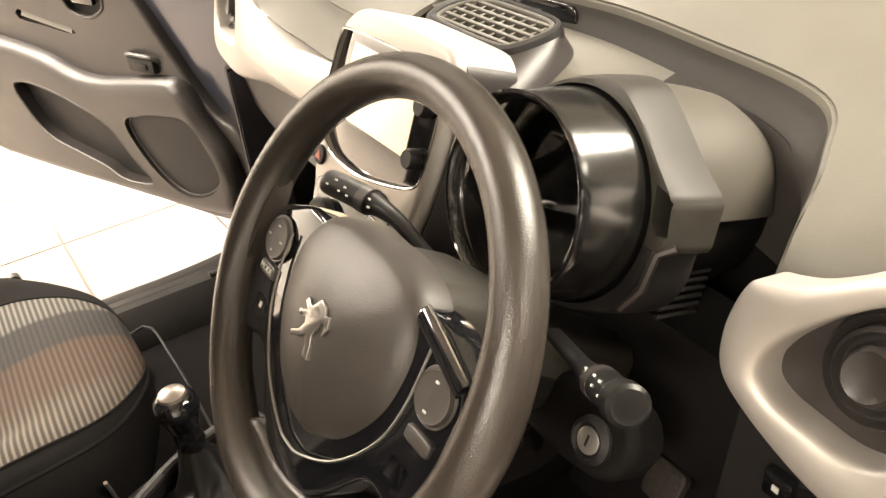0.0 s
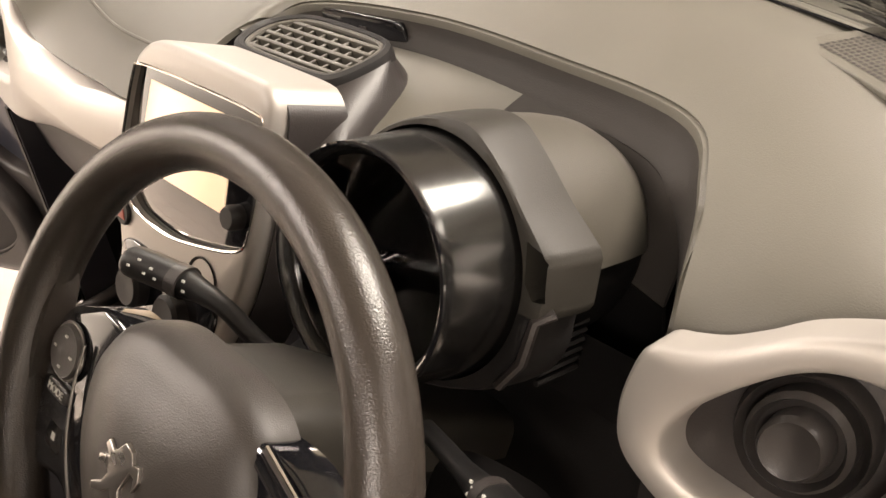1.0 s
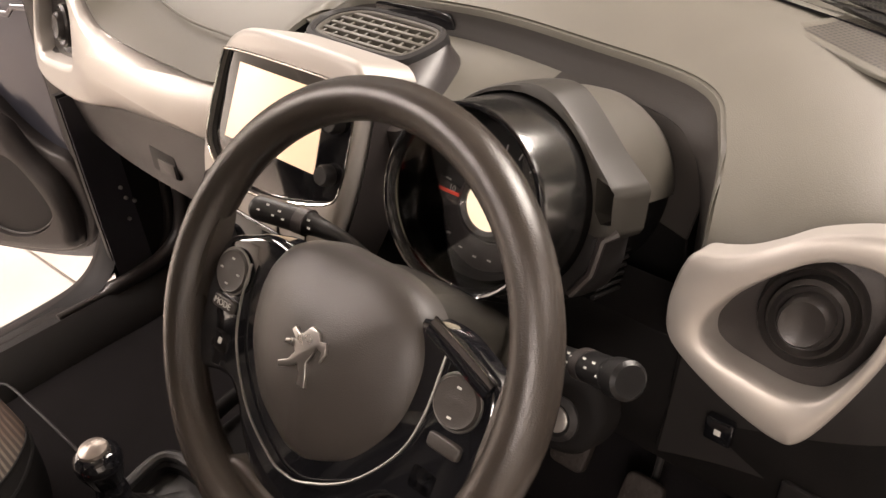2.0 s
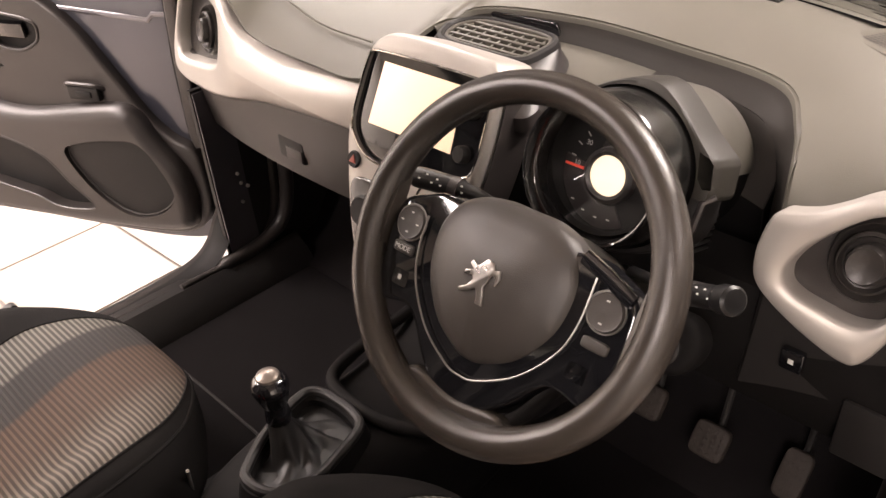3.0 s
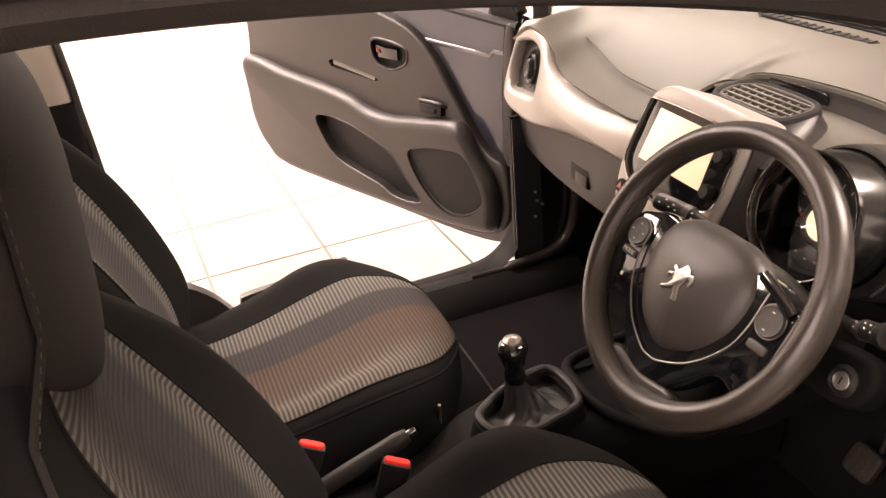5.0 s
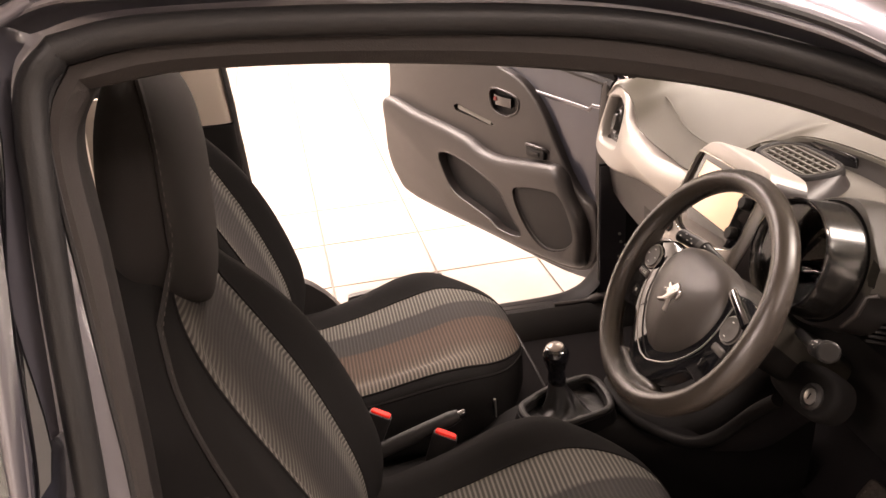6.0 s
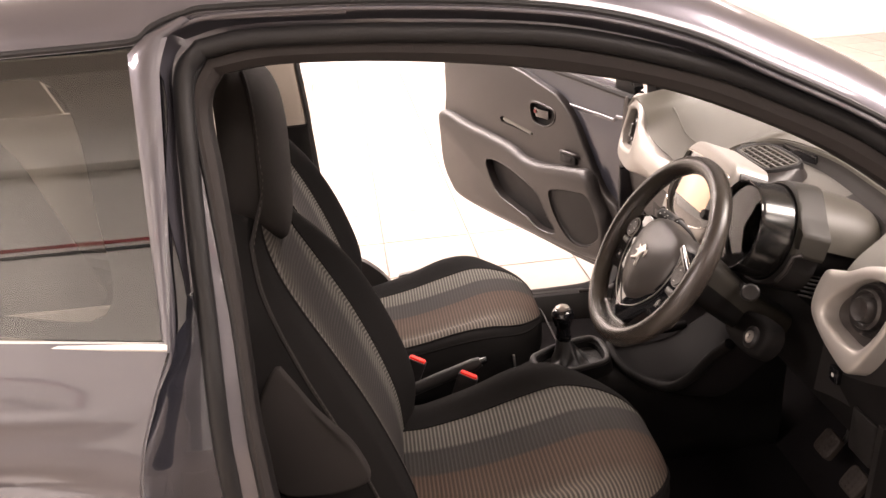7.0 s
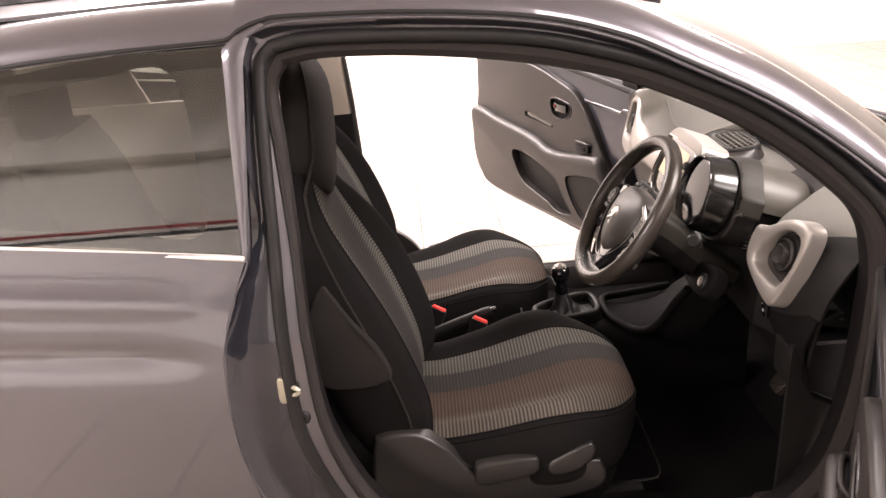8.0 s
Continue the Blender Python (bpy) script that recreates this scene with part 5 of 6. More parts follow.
part("bracket_arm", tube([P_P(*p) for p in ((0.112, 0.002, -0.074), (0.1035, -0.006, -0.066), (0.102, -0.036, -0.064), (0.088, -0.060, -0.064))], 0.0042, 8), TRIM, pod)
can = [(0.05, -0.1042), (0.0980, -0.1045), (0.0975, -0.12), (0.0965, -0.15), (0.095, -0.185), (0.092, -0.212), (0.083, -0.236), (0.068, -0.250), (0.045, -0.257)]
# one can in two colours: lit tone on top, painted shade below
for a0, a1, m_, grow, lab in ((0.14, 2.95, POD, 1.0, "matte grey rear hood of the pod, in its lit tone"), (2.93, 2 * math.pi + 0.16, NIGHT, 0.95, "underside of the pod, shade put into its colour")):
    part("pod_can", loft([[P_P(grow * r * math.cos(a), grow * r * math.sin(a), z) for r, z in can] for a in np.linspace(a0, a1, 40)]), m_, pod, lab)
# sheet added to darken the bracket hole, where only shade would be
part("pod_gap_shade", plate([(0.080, 0.050), (0.098, 0.044), (0.108, 0.036), (0.1105, 0.004), (0.095, 0.0), (0.080, 0.006)], P_P, -0.1035, -0.0995, 0.0005), NIGHT, pod, "dark sheet standing in for shade behind the bracket")
for k in range(7):
    z = -0.03 - 0.008 * k
    part("rib", tube([P_P(0.083, z, -0.118), P_P(0.082, z, -0.17)], 0.0025, 6), DARK, pod)

# ---- steering column ----
col = thing("steering_column", "grey plastic steering column shroud with stalks and ignition lock", "steering column", (0.328, 0.15, 0.72))
a_w = 0.5757
WC = (0.328, 0.0216, 0.830)
WU, WV, WN = (1, 0, 0), (0, math.sin(a_w), math.cos(a_w)), (0, -math.cos(a_w), math.sin(a_w))
P_W = framed(WC, WU, WV, WN)
SHROUD = ((-0.028, 0.046, 0.036, 0.0), (-0.04, 0.056, 0.044, 0.0), (-0.10, 0.057, 0.046, -0.002), (-0.15, 0.055, 0.044, -0.010), (-0.20, 0.045, 0.040, -0.02), (-0.30, 0.04, 0.04, -0.025))
# one shroud: grey above, near black below where underside shade is painted in
for name_, m_, span, lab in (("upper_shroud", PODF, range(0, 33), "grey plastic upper column cover"), ("lower_shroud", NIGHT, range(32, 65), "plastic lower column cover, shade put into its colour")):
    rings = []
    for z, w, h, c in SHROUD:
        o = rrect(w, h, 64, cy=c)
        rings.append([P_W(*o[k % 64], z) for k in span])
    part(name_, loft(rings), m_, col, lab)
def stalk(keys, lab, wide, cap):
    """A column stalk along a bent line from its tip: moulded head, collar, thin neck."""
    line = spline(keys, 60)
    run = np.r_[0, np.cumsum(np.linalg.norm(np.diff(line, axis=0), axis=1))]
    rad = np.interp(run, [0, 0.0015, 0.005, 0.012, 0.052, 0.060, 0.075, 0.10, 0.2], [wide * 0.75, wide * 0.93, wide, wide * 1.02, wide, wide * 0.92, wide * 0.72, wide * 0.55, wide * 0.5])
    st = part("stalk", tube(line, rad, 20, flat=0.86), STALK, col, lab)
    k = int(np.argmin(abs(run - 0.050)))
    part("collar", tube(line[k : k + 5], wide * 1.035, 20, flat=0.88), TRIM, st, "grey turning collar")
    if cap:
        part("end_cap", tube(line[:9], [wide * 0.9] + [wide * 1.12] * 6 + [wide * 1.08, wide], 20, flat=0.95), STALK, st, "matte dark turning end")
    nrm = np.array((0.0, -0.75, 0.66))
    for dist, off in ((0.015, 0.2), (0.022, -0.3), (0.030, 0.3), (0.036, -0.1), (0.042, 0.35), (0.060, 0.2), (0.066, -0.2), (0.069, 0.3)):
        i = int(np.argmin(abs(run - dist)))
        d_ = line[i + 1] - line[i]
        d_ = d_ / np.linalg.norm(d_)
        n_ = nrm - d_ * (nrm @ d_)
        n_ = n_ / np.linalg.norm(n_)
        f = framed(line[i], d_, np.cross(d_, n_), n_)
        h = math.sqrt(max(0, 1 - off**2)) * rad[i] + 0.0006
        part("symbol", block(-0.0012, 0.0012, off * wide - 0.0008, off * wide + 0.0009, h - 0.0014, h, 0, f), MARK, st)
    return st
stalk([(0.126, 0.104, 0.818), (0.158, 0.112, 0.817), (0.19, 0.119, 0.815), (0.225, 0.123, 0.812), (0.255, 0.125, 0.800), (0.285, 0.128, 0.79)], "black light switch stalk with white symbols", 0.0135, False)
stalk([(0.520, 0.113, 0.826), (0.49, 0.126, 0.809), (0.455, 0.141, 0.790), (0.42, 0.154, 0.777), (0.385, 0.165, 0.768)], "black wiper stalk with white symbols", 0.0132, True)
P_K = framed((0.430, 0.168, 0.688), (1, 0, 0), (0, 0.45, 0.893), (0, -0.893, 0.45))
# flap takes the near-black colour that holds the shade under the column
part("lock_flap", plate(spline([(-0.10, 0.0), (-0.06, 0.032), (0.0, 0.042), (0.026, 0.038), (0.041, 0.018), (0.038, -0.008), (0.024, -0.028), (0.0, -0.036), (-0.05, -0.040), (-0.10, -0.032)], 50, True), lambda u, v, w: P_K(u * 0.92, v * 0.92, w), -0.035, 0.0, 0.012), NIGHT, col, "dark trim flap round the ignition lock, shade in its colour")
ig = part("ignition_lock", lathe([(0.02, -0.004), (0.02, 0.004), (0.015, 0.008), (0.0125, 0.006), (0.012, 0.003), (0.001, 0.003)], P_K, 28), DARK, col, "ignition lock")
part("lock_barrel", lathe([(0.0115, 0.003), (0.0115, 0.0062), (0.0095, 0.007), (0.001, 0.0068)], P_K, 24), STEEL, ig, "bright metal key barrel")
part("key_slot", block(-0.001, 0.001, -0.005, 0.005, 0.0065, 0.0075, 0, P_K), RUBBER, ig)

# ---- steering wheel ----
wheel = thing("steering_wheel", "black leather-grained steering wheel with gloss black spokes", "steering wheel", m=Matrix(((WU[0], WV[0], WN[0], WC[0]), (WU[1], WV[1], WN[1], WC[1]), (WU[2], WV[2], WN[2], WC[2]), (0, 0, 0, 1))))
R_W = 0.1688
ang = np.linspace(0, 2 * math.pi, 120, endpoint=False)
rim = []
for a in ang:
    rt = 0.0170 + 0.0012 * math.exp(-((math.sin(a) / 0.35) ** 2)) + 0.001 * ss(0.6, 1.0, -math.sin(a))
    rim.append([((R_W + rt * 0.97 * math.cos(b)) * math.cos(a), (R_W + rt * 0.97 * math.cos(b)) * math.sin(a), rt * 1.08 * math.sin(b)) for b in np.linspace(0, 2 * math.pi, 20, endpoint=False)])
part("rim", loft(rim + [rim[0]], caps=False), LEATHER, wheel, "grained dark brown-black rim")
for s in (1, -1):
    rows = []
    for f in np.linspace(0, 1, 7):
        x = s * (0.168 - 0.020 * f)
        rows.append([(x, y * (1 - 0.12 * f) - 0.012, z - 0.004 * f) for y, z in rrect(0.062, 0.0135 - 0.004 * f, 24)])
    part("spoke_grip", loft(rows), LEATHER, wheel, "grained spoke root")
hub = spline([(0, 0.058), (0.04, 0.057), (0.075, 0.045), (0.095, 0.02), (0.099, -0.01), (0.09, -0.045), (0.06, -0.083), (0.02, -0.104), (0, -0.107), (-0.02, -0.104), (-0.06, -0.083), (-0.09, -0.045), (-0.099, -0.01), (-0.095, 0.02), (-0.075, 0.045), (-0.04, 0.057)], 90, True)
hub = hub * np.array((0.89, 0.97))
part("airbag_cover", plate(hub, flat_place, -0.03, 0.007, 0.022, dome=0.013), HUB, wheel, "grained dark grey airbag cover")
sur = spline([(0, 0.030), (0.08, 0.040), (0.115, 0.032), (0.145, 0.012), (0.146, -0.05), (0.135, -0.088), (0.09, -0.085), (0.055, -0.122), (0.03, -0.142), (0, -0.148), (-0.03, -0.142), (-0.055, -0.122), (-0.09, -0.085), (-0.135, -0.088), (-0.146, -0.05), (-0.145, 0.012), (-0.115, 0.032), (-0.08, 0.040)], 110, True)
part("spoke_panel", plate(sur, flat_place, -0.032, -0.003, 0.006), GLOSS, wheel, "gloss black spoke panel")
low_sp = spline([(-0.052, -0.1335), (0.0, -0.1405), (0.052, -0.1335), (0.066, -0.143), (0.052, -0.158), (0, -0.168), (-0.052, -0.158), (-0.066, -0.143)], 60, True)
part("lower_spoke", plate(low_sp, flat_place, -0.016, 0.000, 0.006), LEATHER, wheel, "grained lower spoke cover")
ch = spline([(0.109, 0.028), (0.108, -0.02), (0.096, -0.055), (0.062, -0.092), (0.02, -0.114), (0, -0.117), (-0.02, -0.114), (-0.062, -0.092), (-0.096, -0.055), (-0.108, -0.02), (-0.109, 0.012)], 70)
part("chrome_line", tube([(x * 0.915, y, 0.001) for x, y in ch], 0.0011, 8), TRIMLINE, wheel, "thin bright line round the cover")
part("spoke_bar", tube([(0.082, 0.039, 0.002), (0.110, 0.031, 0.004), (0.140, 0.019, 0.002)], 0.0075, 12, flat=0.55), GLOSS, wheel, "shiny black bar on the spoke")
part("bar_line", tube([(0.083, 0.0455, 0.003), (0.111, 0.0375, 0.005), (0.141, 0.0250, 0.003)], 0.0012, 6), CHROME, wheel, "thin bright edge of the bar")
for s, (cx, cy) in ((1, (0.1185, 0.001)), (-1, (-0.1195, -0.002))):
    pad = part("control_pad", lathe([(0.0185, -0.009), (0.0185, -0.001), (0.0168, 0.0025), (0.015, 0.002), (0.001, 0.004)], framed((cx, cy, 0.0), (1, 0, 0), (0, 1, 0), (0, 0, 1)), 32), HUB, wheel, "round dark control pad with white symbols")
    part("pad_ring", tube([(cx + 0.0190 * math.cos(a), cy + 0.0190 * math.sin(a), -0.001) for a in np.linspace(0, 2 * math.pi, 32, endpoint=False)], 0.0011, 6, closed=True), TRIMLINE, pad)
    for du, dv in ((0, 0.0105), (0, -0.0105), (0.0105, 0), (-0.0105, 0)):
        if s < 0 or dv:
            part("symbol", block(cx + du - 0.0016, cx + du + 0.0016, cy + dv - 0.0007, cy + dv + 0.0007, 0.0015, 0.0034, 0, None), MARK, pad)
    bx, by = s * 0.1195, -0.030
    key = part("mode_button", plate(rrect(0.014, 0.0058, 28, 5, bx, by), flat_place, -0.008, 0.0, 0.002), HUB, wheel, "small dark grey button")
    if s < 0:
        lettering("word", "MODE", 0.0075, framed((bx, by, 0.0001), (1, 0, 0), (0, 1, 0), (0, 0, 1)), MARK, key)
    low_key = part("lower_key", plate(rrect(0.0125, 0.0105, 28, 5, s * 0.112, -0.060), flat_place, -0.010, -0.003, 0.002), HUB if s < 0 else GLOSS, wheel, "small dark lower key")
    if s < 0:
        part("symbol", block(s * 0.113 - 0.0022, s * 0.113 + 0.0022, -0.0625, -0.0575, -0.0035, -0.0026, 0), MARK, low_key)
# the maker's badge, kept as a plain bright shape
em = np.array([(-0.002, 0.012), (0.003, 0.018), (0.010, 0.0165), (0.013, 0.0115), (0.0185, 0.013), (0.0205, 0.006), (0.0175, -0.001), (0.0165, 0.006), (0.0115, 0.007), (0.0095, 0.001), (0.007, -0.006), (0.010, -0.013), (0.0115, -0.0215), (0.005, -0.0215), (0.004, -0.014), (0.0, -0.009), (-0.006, -0.014), (-0.0155, -0.018), (-0.017, -0.0145), (-0.009, -0.010), (-0.005, -0.003), (-0.007, 0.0), (-0.016, -0.002), (-0.016, 0.002), (-0.007, 0.005), (-0.013, 0.009), (-0.011, 0.0125), (-0.005, 0.009)])
part("badge", plate(em * 1.1, framed((-0.004, -0.018, 0.0196), (1, 0, 0), (0, 1, 0), (0, 0, 1)), -0.002, 0.0015, 0.0006), EMBLEM, wheel, "bright plain-shaped metal badge")


# ---- seats ----
def split_skin(rings, classify, names, parent):
    """One skin over rings, shared out face by face among several parts."""
    n = len(rings[0])
    groups = {}
    for i in range(len(rings) - 1):
        for j in range(n):
            k = (j + 1) % n
            q = [rings[i][j], rings[i][k], rings[i + 1][k], rings[i + 1][j]]
            c = (np.array(q[0]) + np.array(q[1]) + np.array(q[2]) + np.array(q[3])) / 4
            groups.setdefault(classify(c, i, j), []).append(((i, j), (i, k), (i + 1, k), (i + 1, j)))
    for end, order in ((0, range(n)), (len(rings) - 1, range(n))):
        c = np.mean([np.array(p) for p in rings[end]], 0)
        groups.setdefault(classify(c, end, -1), []).append(tuple((end, j) for j in order))
    for key, faces in groups.items():
        bm = bmesh.new()
        made = {}
        for f in faces:
            vs = []
            for ij in f:
                if ij not in made:
                    made[ij] = bm.verts.new(rings[ij[0]][ij[1]])
                vs.append(made[ij])
            try:
                bm.faces.new(vs)
            except ValueError:
                pass
        name, material, lab = names[key]
        part(name, bm, material, parent, lab, angle=60)


def cushion_rings(shift):
    """Rings of a seat cushion from back to front, rounded in plan, with a raised roll along each side."""
    n = 120
    st = by_key([(-0.539, 0.344, 0.189, 0.0), (-0.499, 0.407, 0.229, 0.016), (-0.420, 0.4135, 0.240, 0.022), (-0.322, 0.429, 0.254, 0.0285), (-0.218, 0.4535, 0.2707, 0.0359), (-0.143, 0.4716, 0.2671, 0.024), (-0.085, 0.4715, 0.2393, 0.008), (-0.0405, 0.4634, 0.1994, 0.0005), (-0.005, 0.4463, 0.144, 0.0), (0.0105, 0.428, 0.09, 0.0), (0.0165, 0.405, 0.045, 0.0)], 52)
    rings = []
    for y, zt, w, roll in st:
        zb = float(np.interp(y, [-0.54, -0.42, -0.05, 0.02], [0.32, 0.26, 0.28, 0.36]))
        ring = []
        for k in range(n):
            a = 2 * math.pi * k / n
            cx = float(np.sign(math.cos(a)) * abs(math.cos(a)) ** 0.5)
            sz = float(np.sign(math.sin(a)) * abs(math.sin(a)) ** 0.5)
            q = abs(cx)
            z = (zt + zb) / 2 + (zt - zb) / 2 * sz
            if math.sin(a) > 0:
                z += roll * ss(0.5, 0.8, q) * (1 - 0.5 * ss(0.9, 1.0, q))
                z -= 0.010 * (1 - ss(0, 0.5, q)) * ss(-0.5, -0.3, y) * (1 - ss(-0.2, -0.05, y))
            ring.append((w * cx + shift[0], float(y) + shift[1], float(z) + shift[2]))
        rings.append(ring)
    return rings


def front_seat(x0, dy, label, out, shift=(0, 0, 0), lean=0.0):
    """out: the side that faces the door; shift moves the cushion, lean sets the backrest rearwards."""
    s = thing("bucket_seat", label, "seat", group="front seats", m=pose(x0, dy, 0))
    rings = cushion_rings(shift)
    def cls(c, i, j):
        return "panel" if (15 if out < 0 else 12) <= j <= 35 and 2 <= i <= 50 else "side"
    split_skin(rings, cls, {"panel": ("cushion_panel", STRIPE_C, "ribbed cloth with grey and brown bands"), "side": ("cushion", CLOTH, "black cloth cushion sides")}, s)
    for k in (15 if out < 0 else 12, 36):
        part("cushion_seam", tube([rings[i][k] for i in range(4, 48)], 0.0022, 6), CLOTH, s)
    part("cushion_piping", tube([rings[i][10] for i in range(3, 48)], 0.003, 6), CLOTH, s)
    # backrest, bottom to top
    N = 120
    st = [(0.36, -0.47, 0.20, 0.08, 0), (0.38, -0.462, 0.23, 0.10, 0.2), (0.44, -0.462, 0.245, 0.125, 0.6), (0.52, -0.472, 0.25, 0.135, 0.9), (0.62, -0.502, 0.252, 0.135, 1.0), (0.72, -0.540, 0.250, 0.13, 1.0), (0.80, -0.576, 0.240, 0.122, 0.9), (0.87, -0.606, 0.215, 0.112, 0.6), (0.92, -0.624, 0.185, 0.105, 0.3), (0.97, -0.632, 0.158, 0.09, 0.0), (1.02, -0.640, 0.13, 0.075, 0), (1.06, -0.65, 0.10, 0.05, 0)]
    st = by_key(st, 64)
    rings = []
    for z, yf, w, d, b in st:
        ring = []
        for k in range(N):
            a = 2 * math.pi * k / N
            cx = np.sign(math.cos(a)) * abs(math.cos(a)) ** 0.55
            sy = np.sign(math.sin(a)) * abs(math.sin(a)) ** 0.55
            x = w * cx
            y = yf - d / 2 + (d / 2 + (0.06 * b if sy < 0 else 0)) * sy
            q = abs(x) / w
            if math.sin(a) > 0:
                y += (0.060 if x < 0 else 0.040) * b * ss(0.50, 0.80, q) * (1 - 0.4 * ss(0.92, 1.0, q)) - 0.01 * b * (1 - ss(0, 0.5, q))
            ring.append((float(x), float(y) - lean, float(z)))
        rings.append(ring)
    def cls2(c, i, j):
        return "panel" if 16 <= j <= 36 and i >= 3 else "side"
    split_skin(rings, cls2, {"panel": ("backrest_panel", STRIPE_B, "ribbed cloth with grey and brown bands"), "side": ("backrest", CLOTH, "black cloth backrest sides")}, s)
    for k in (16, 37):
        part("backrest_seam", tube([rings[i][k] for i in range(4, 56)], 0.0022, 6), CLOTH, s)
    # fixed head restraint, its lower edge drawn to a point
    hd = by_key([(0.934, -0.624, 0.010, 0.02), (0.945, -0.615, 0.034, 0.032), (0.97, -0.608, 0.078, 0.055), (1.00, -0.605, 0.113, 0.09), (1.035, -0.603, 0.135, 0.105), (1.075, -0.601, 0.143, 0.108), (1.12, -0.600, 0.139, 0.105), (1.162, -0.603, 0.125, 0.096), (1.192, -0.611, 0.105, 0.080), (1.211, -0.622, 0.080, 0.060), (1.222, -0.636, 0.05, 0.034), (1.226, -0.647, 0.02, 0.012)], 40)
    rings_h = [[(w * float(np.sign(math.cos(a)) * abs(math.cos(a)) ** 0.72), yf - lean - d / 2 + d / 2 * float(np.sign(math.sin(a)) * abs(math.sin(a)) ** 0.72), z) for a in np.linspace(0, 2 * math.pi, 64, endpoint=False)] for z, yf, w, d in hd]
    part("headrest", loft(rings_h), CLOTH2, s, "charcoal fixed head restraint", angle=60)
    # seams with tan thread down both sides
    for sg in (1, -1):
        line = [(sg * w * 0.99, yf - lean - d * 0.24 + 0.012 * b, z) for z, yf, w, d, b in st[4:54]]
        line += [(sg * w * 0.985, yf - lean - d * 0.25, z) for z, yf, w, d in hd[16:36]]
        line = np.array(line)
        part("piping", tube(line, 0.0032, 6), CLOTH2, s)
        fine = spline([tuple(p) for p in line[::3]], 180)
        bm = bmesh.new()
        for p, q in zip(fine[::2], fine[1::2]):
            o = np.array((sg * 0.0024, 0.0015, 0))
            tube([p + o, p * 0.15 + q * 0.85 + o], 0.0006, 5, bm=bm)
        tagged(part("stitching", bm, THREAD, s, "tan stitching"), kind="stuff")
    # base, side shield, recliner cover
    part("base_frame", loft([[(u, v, z) for u, v in rrect(0.20 + g, 0.22 + g, 32, 6, 0, -0.27)] for z, g in ((0.212, 0.0), (0.24, 0.01), (0.29, 0.02))]), DARK, s, "dark seat base")
    for sg in (out,):
        P = framed((sg * 0.258, -0.27, 0.30), (0, 1, 0), (0, 0, 1), (sg, 0, 0))
        part("side_shield", plate(spline([(-0.30, 0.16), (-0.275, 0.186), (-0.205, 0.183), (-0.145, 0.137), (-0.10, 0.08), (-0.05, 0.075), (0.14, 0.085), (0.18, 0.07), (0.17, 0.01), (0.0, -0.02), (-0.2, -0.02), (-0.30, 0.03)], 60, True), P, -0.03, 0.008, 0.010), SHIELD, s, "dark grey plastic side shield")
        part("recliner_lever", plate(spline([(-0.092, 0.095), (-0.075, 0.107), (0.028, 0.114), (0.042, 0.10), (0.036, 0.075), (-0.01, 0.06), (-0.085, 0.055)], 40, True), P, 0.0, 0.024, 0.007), SHIELD, s, "grey plastic recliner lever")
        part("height_lever", plate(spline([(0.062, 0.088), (0.085, 0.106), (0.145, 0.134), (0.160, 0.124), (0.154, 0.096), (0.115, 0.066), (0.068, 0.062)], 40, True), P, 0.0, 0.020, 0.007), SHIELD, s, "grey plastic height lever")
        def flank(u, v, w):
            return P(u, v, w + float(np.interp(v, [0.30, 0.42, 0.50, 0.57], [-0.005, -0.007, -0.018, -0.043])))
        part("flank_panel", plate(spline([(-0.366, 0.522), (-0.347, 0.507), (-0.312, 0.452), (-0.271, 0.396), (-0.251, 0.352), (-0.245, 0.325), (-0.258, 0.308), (-0.313, 0.297), (-0.385, 0.31), (-0.405, 0.38), (-0.40, 0.46)], 60, True), flank, -0.04, 0.006, 0.007), CLOTH2, s, "smooth dark side airbag flap")
    for sg in (0.17, -0.17):
        part("seat_rail", block(sg - 0.02, sg + 0.02, -0.56, 0.02, 0.205, 0.235, 0.004), DARK, s, "dark steel seat rail")
    if out < 0:
        part("adjuster_rod", tube([(0.268, -0.103, 0.402), (0.250, -0.098, 0.345), (0.238, -0.092, 0.285)], 0.0028, 8), STEEL, s, "thin bright steel adjuster rod")
    part("slide_bar", tube(spline([(-0.2, 0.0, 0.27), (-0.2, 0.05, 0.28), (-0.1, 0.06, 0.275), (0.1, 0.06, 0.275), (0.2, 0.05, 0.28), (0.2, 0.0, 0.27)], 24), 0.0025, 8), DARK, s, "metal slide bar")
    return s


front_seat(0.355, 0.0, "driver's seat in black and striped ribbed cloth", 1, (0.001, 0.010, 0.0165))
front_seat(-0.345, -0.075, "passenger seat in black and striped ribbed cloth", -1, (0.012, -0.010, -0.0115), 0.035)

# rear bench behind
bench = thing("rear_bench", "black and striped cloth rear bench seat", "rear seat", (0, -1.3, 0.2))
rings = [[(x, y, z) for y, z in rrect(0.24, 0.075, 32, 4, -1.10, 0.42)] for x in np.linspace(-0.56, 0.56, 10)]
part("bench_cushion", loft(rings), CLOTH, bench)
for sg in (1, -1):
    rings = []
    for z in np.linspace(0.42, 0.98, 14):
        rings.append([(sg * 0.28 + u, -1.28 - 0.35 * (z - 0.45) + v, z) for u, v in rrect(0.25 - 0.05 * ss(0.85, 0.98, z), 0.06, 32, 4)])
    part("bench_back", loft(rings), BENCH, bench, "grey ribbed cloth back")
    hr = [[(sg * 0.28 + u, -1.48 + v, z) for u, v in rrect(0.13 - 0.02 * abs(z - 1.05) / 0.08, 0.045, 24, 4)] for z in np.linspace(0.98, 1.13, 8)]
    part("bench_headrest", loft(hr), CLOTH, bench, "black cloth head restraint")

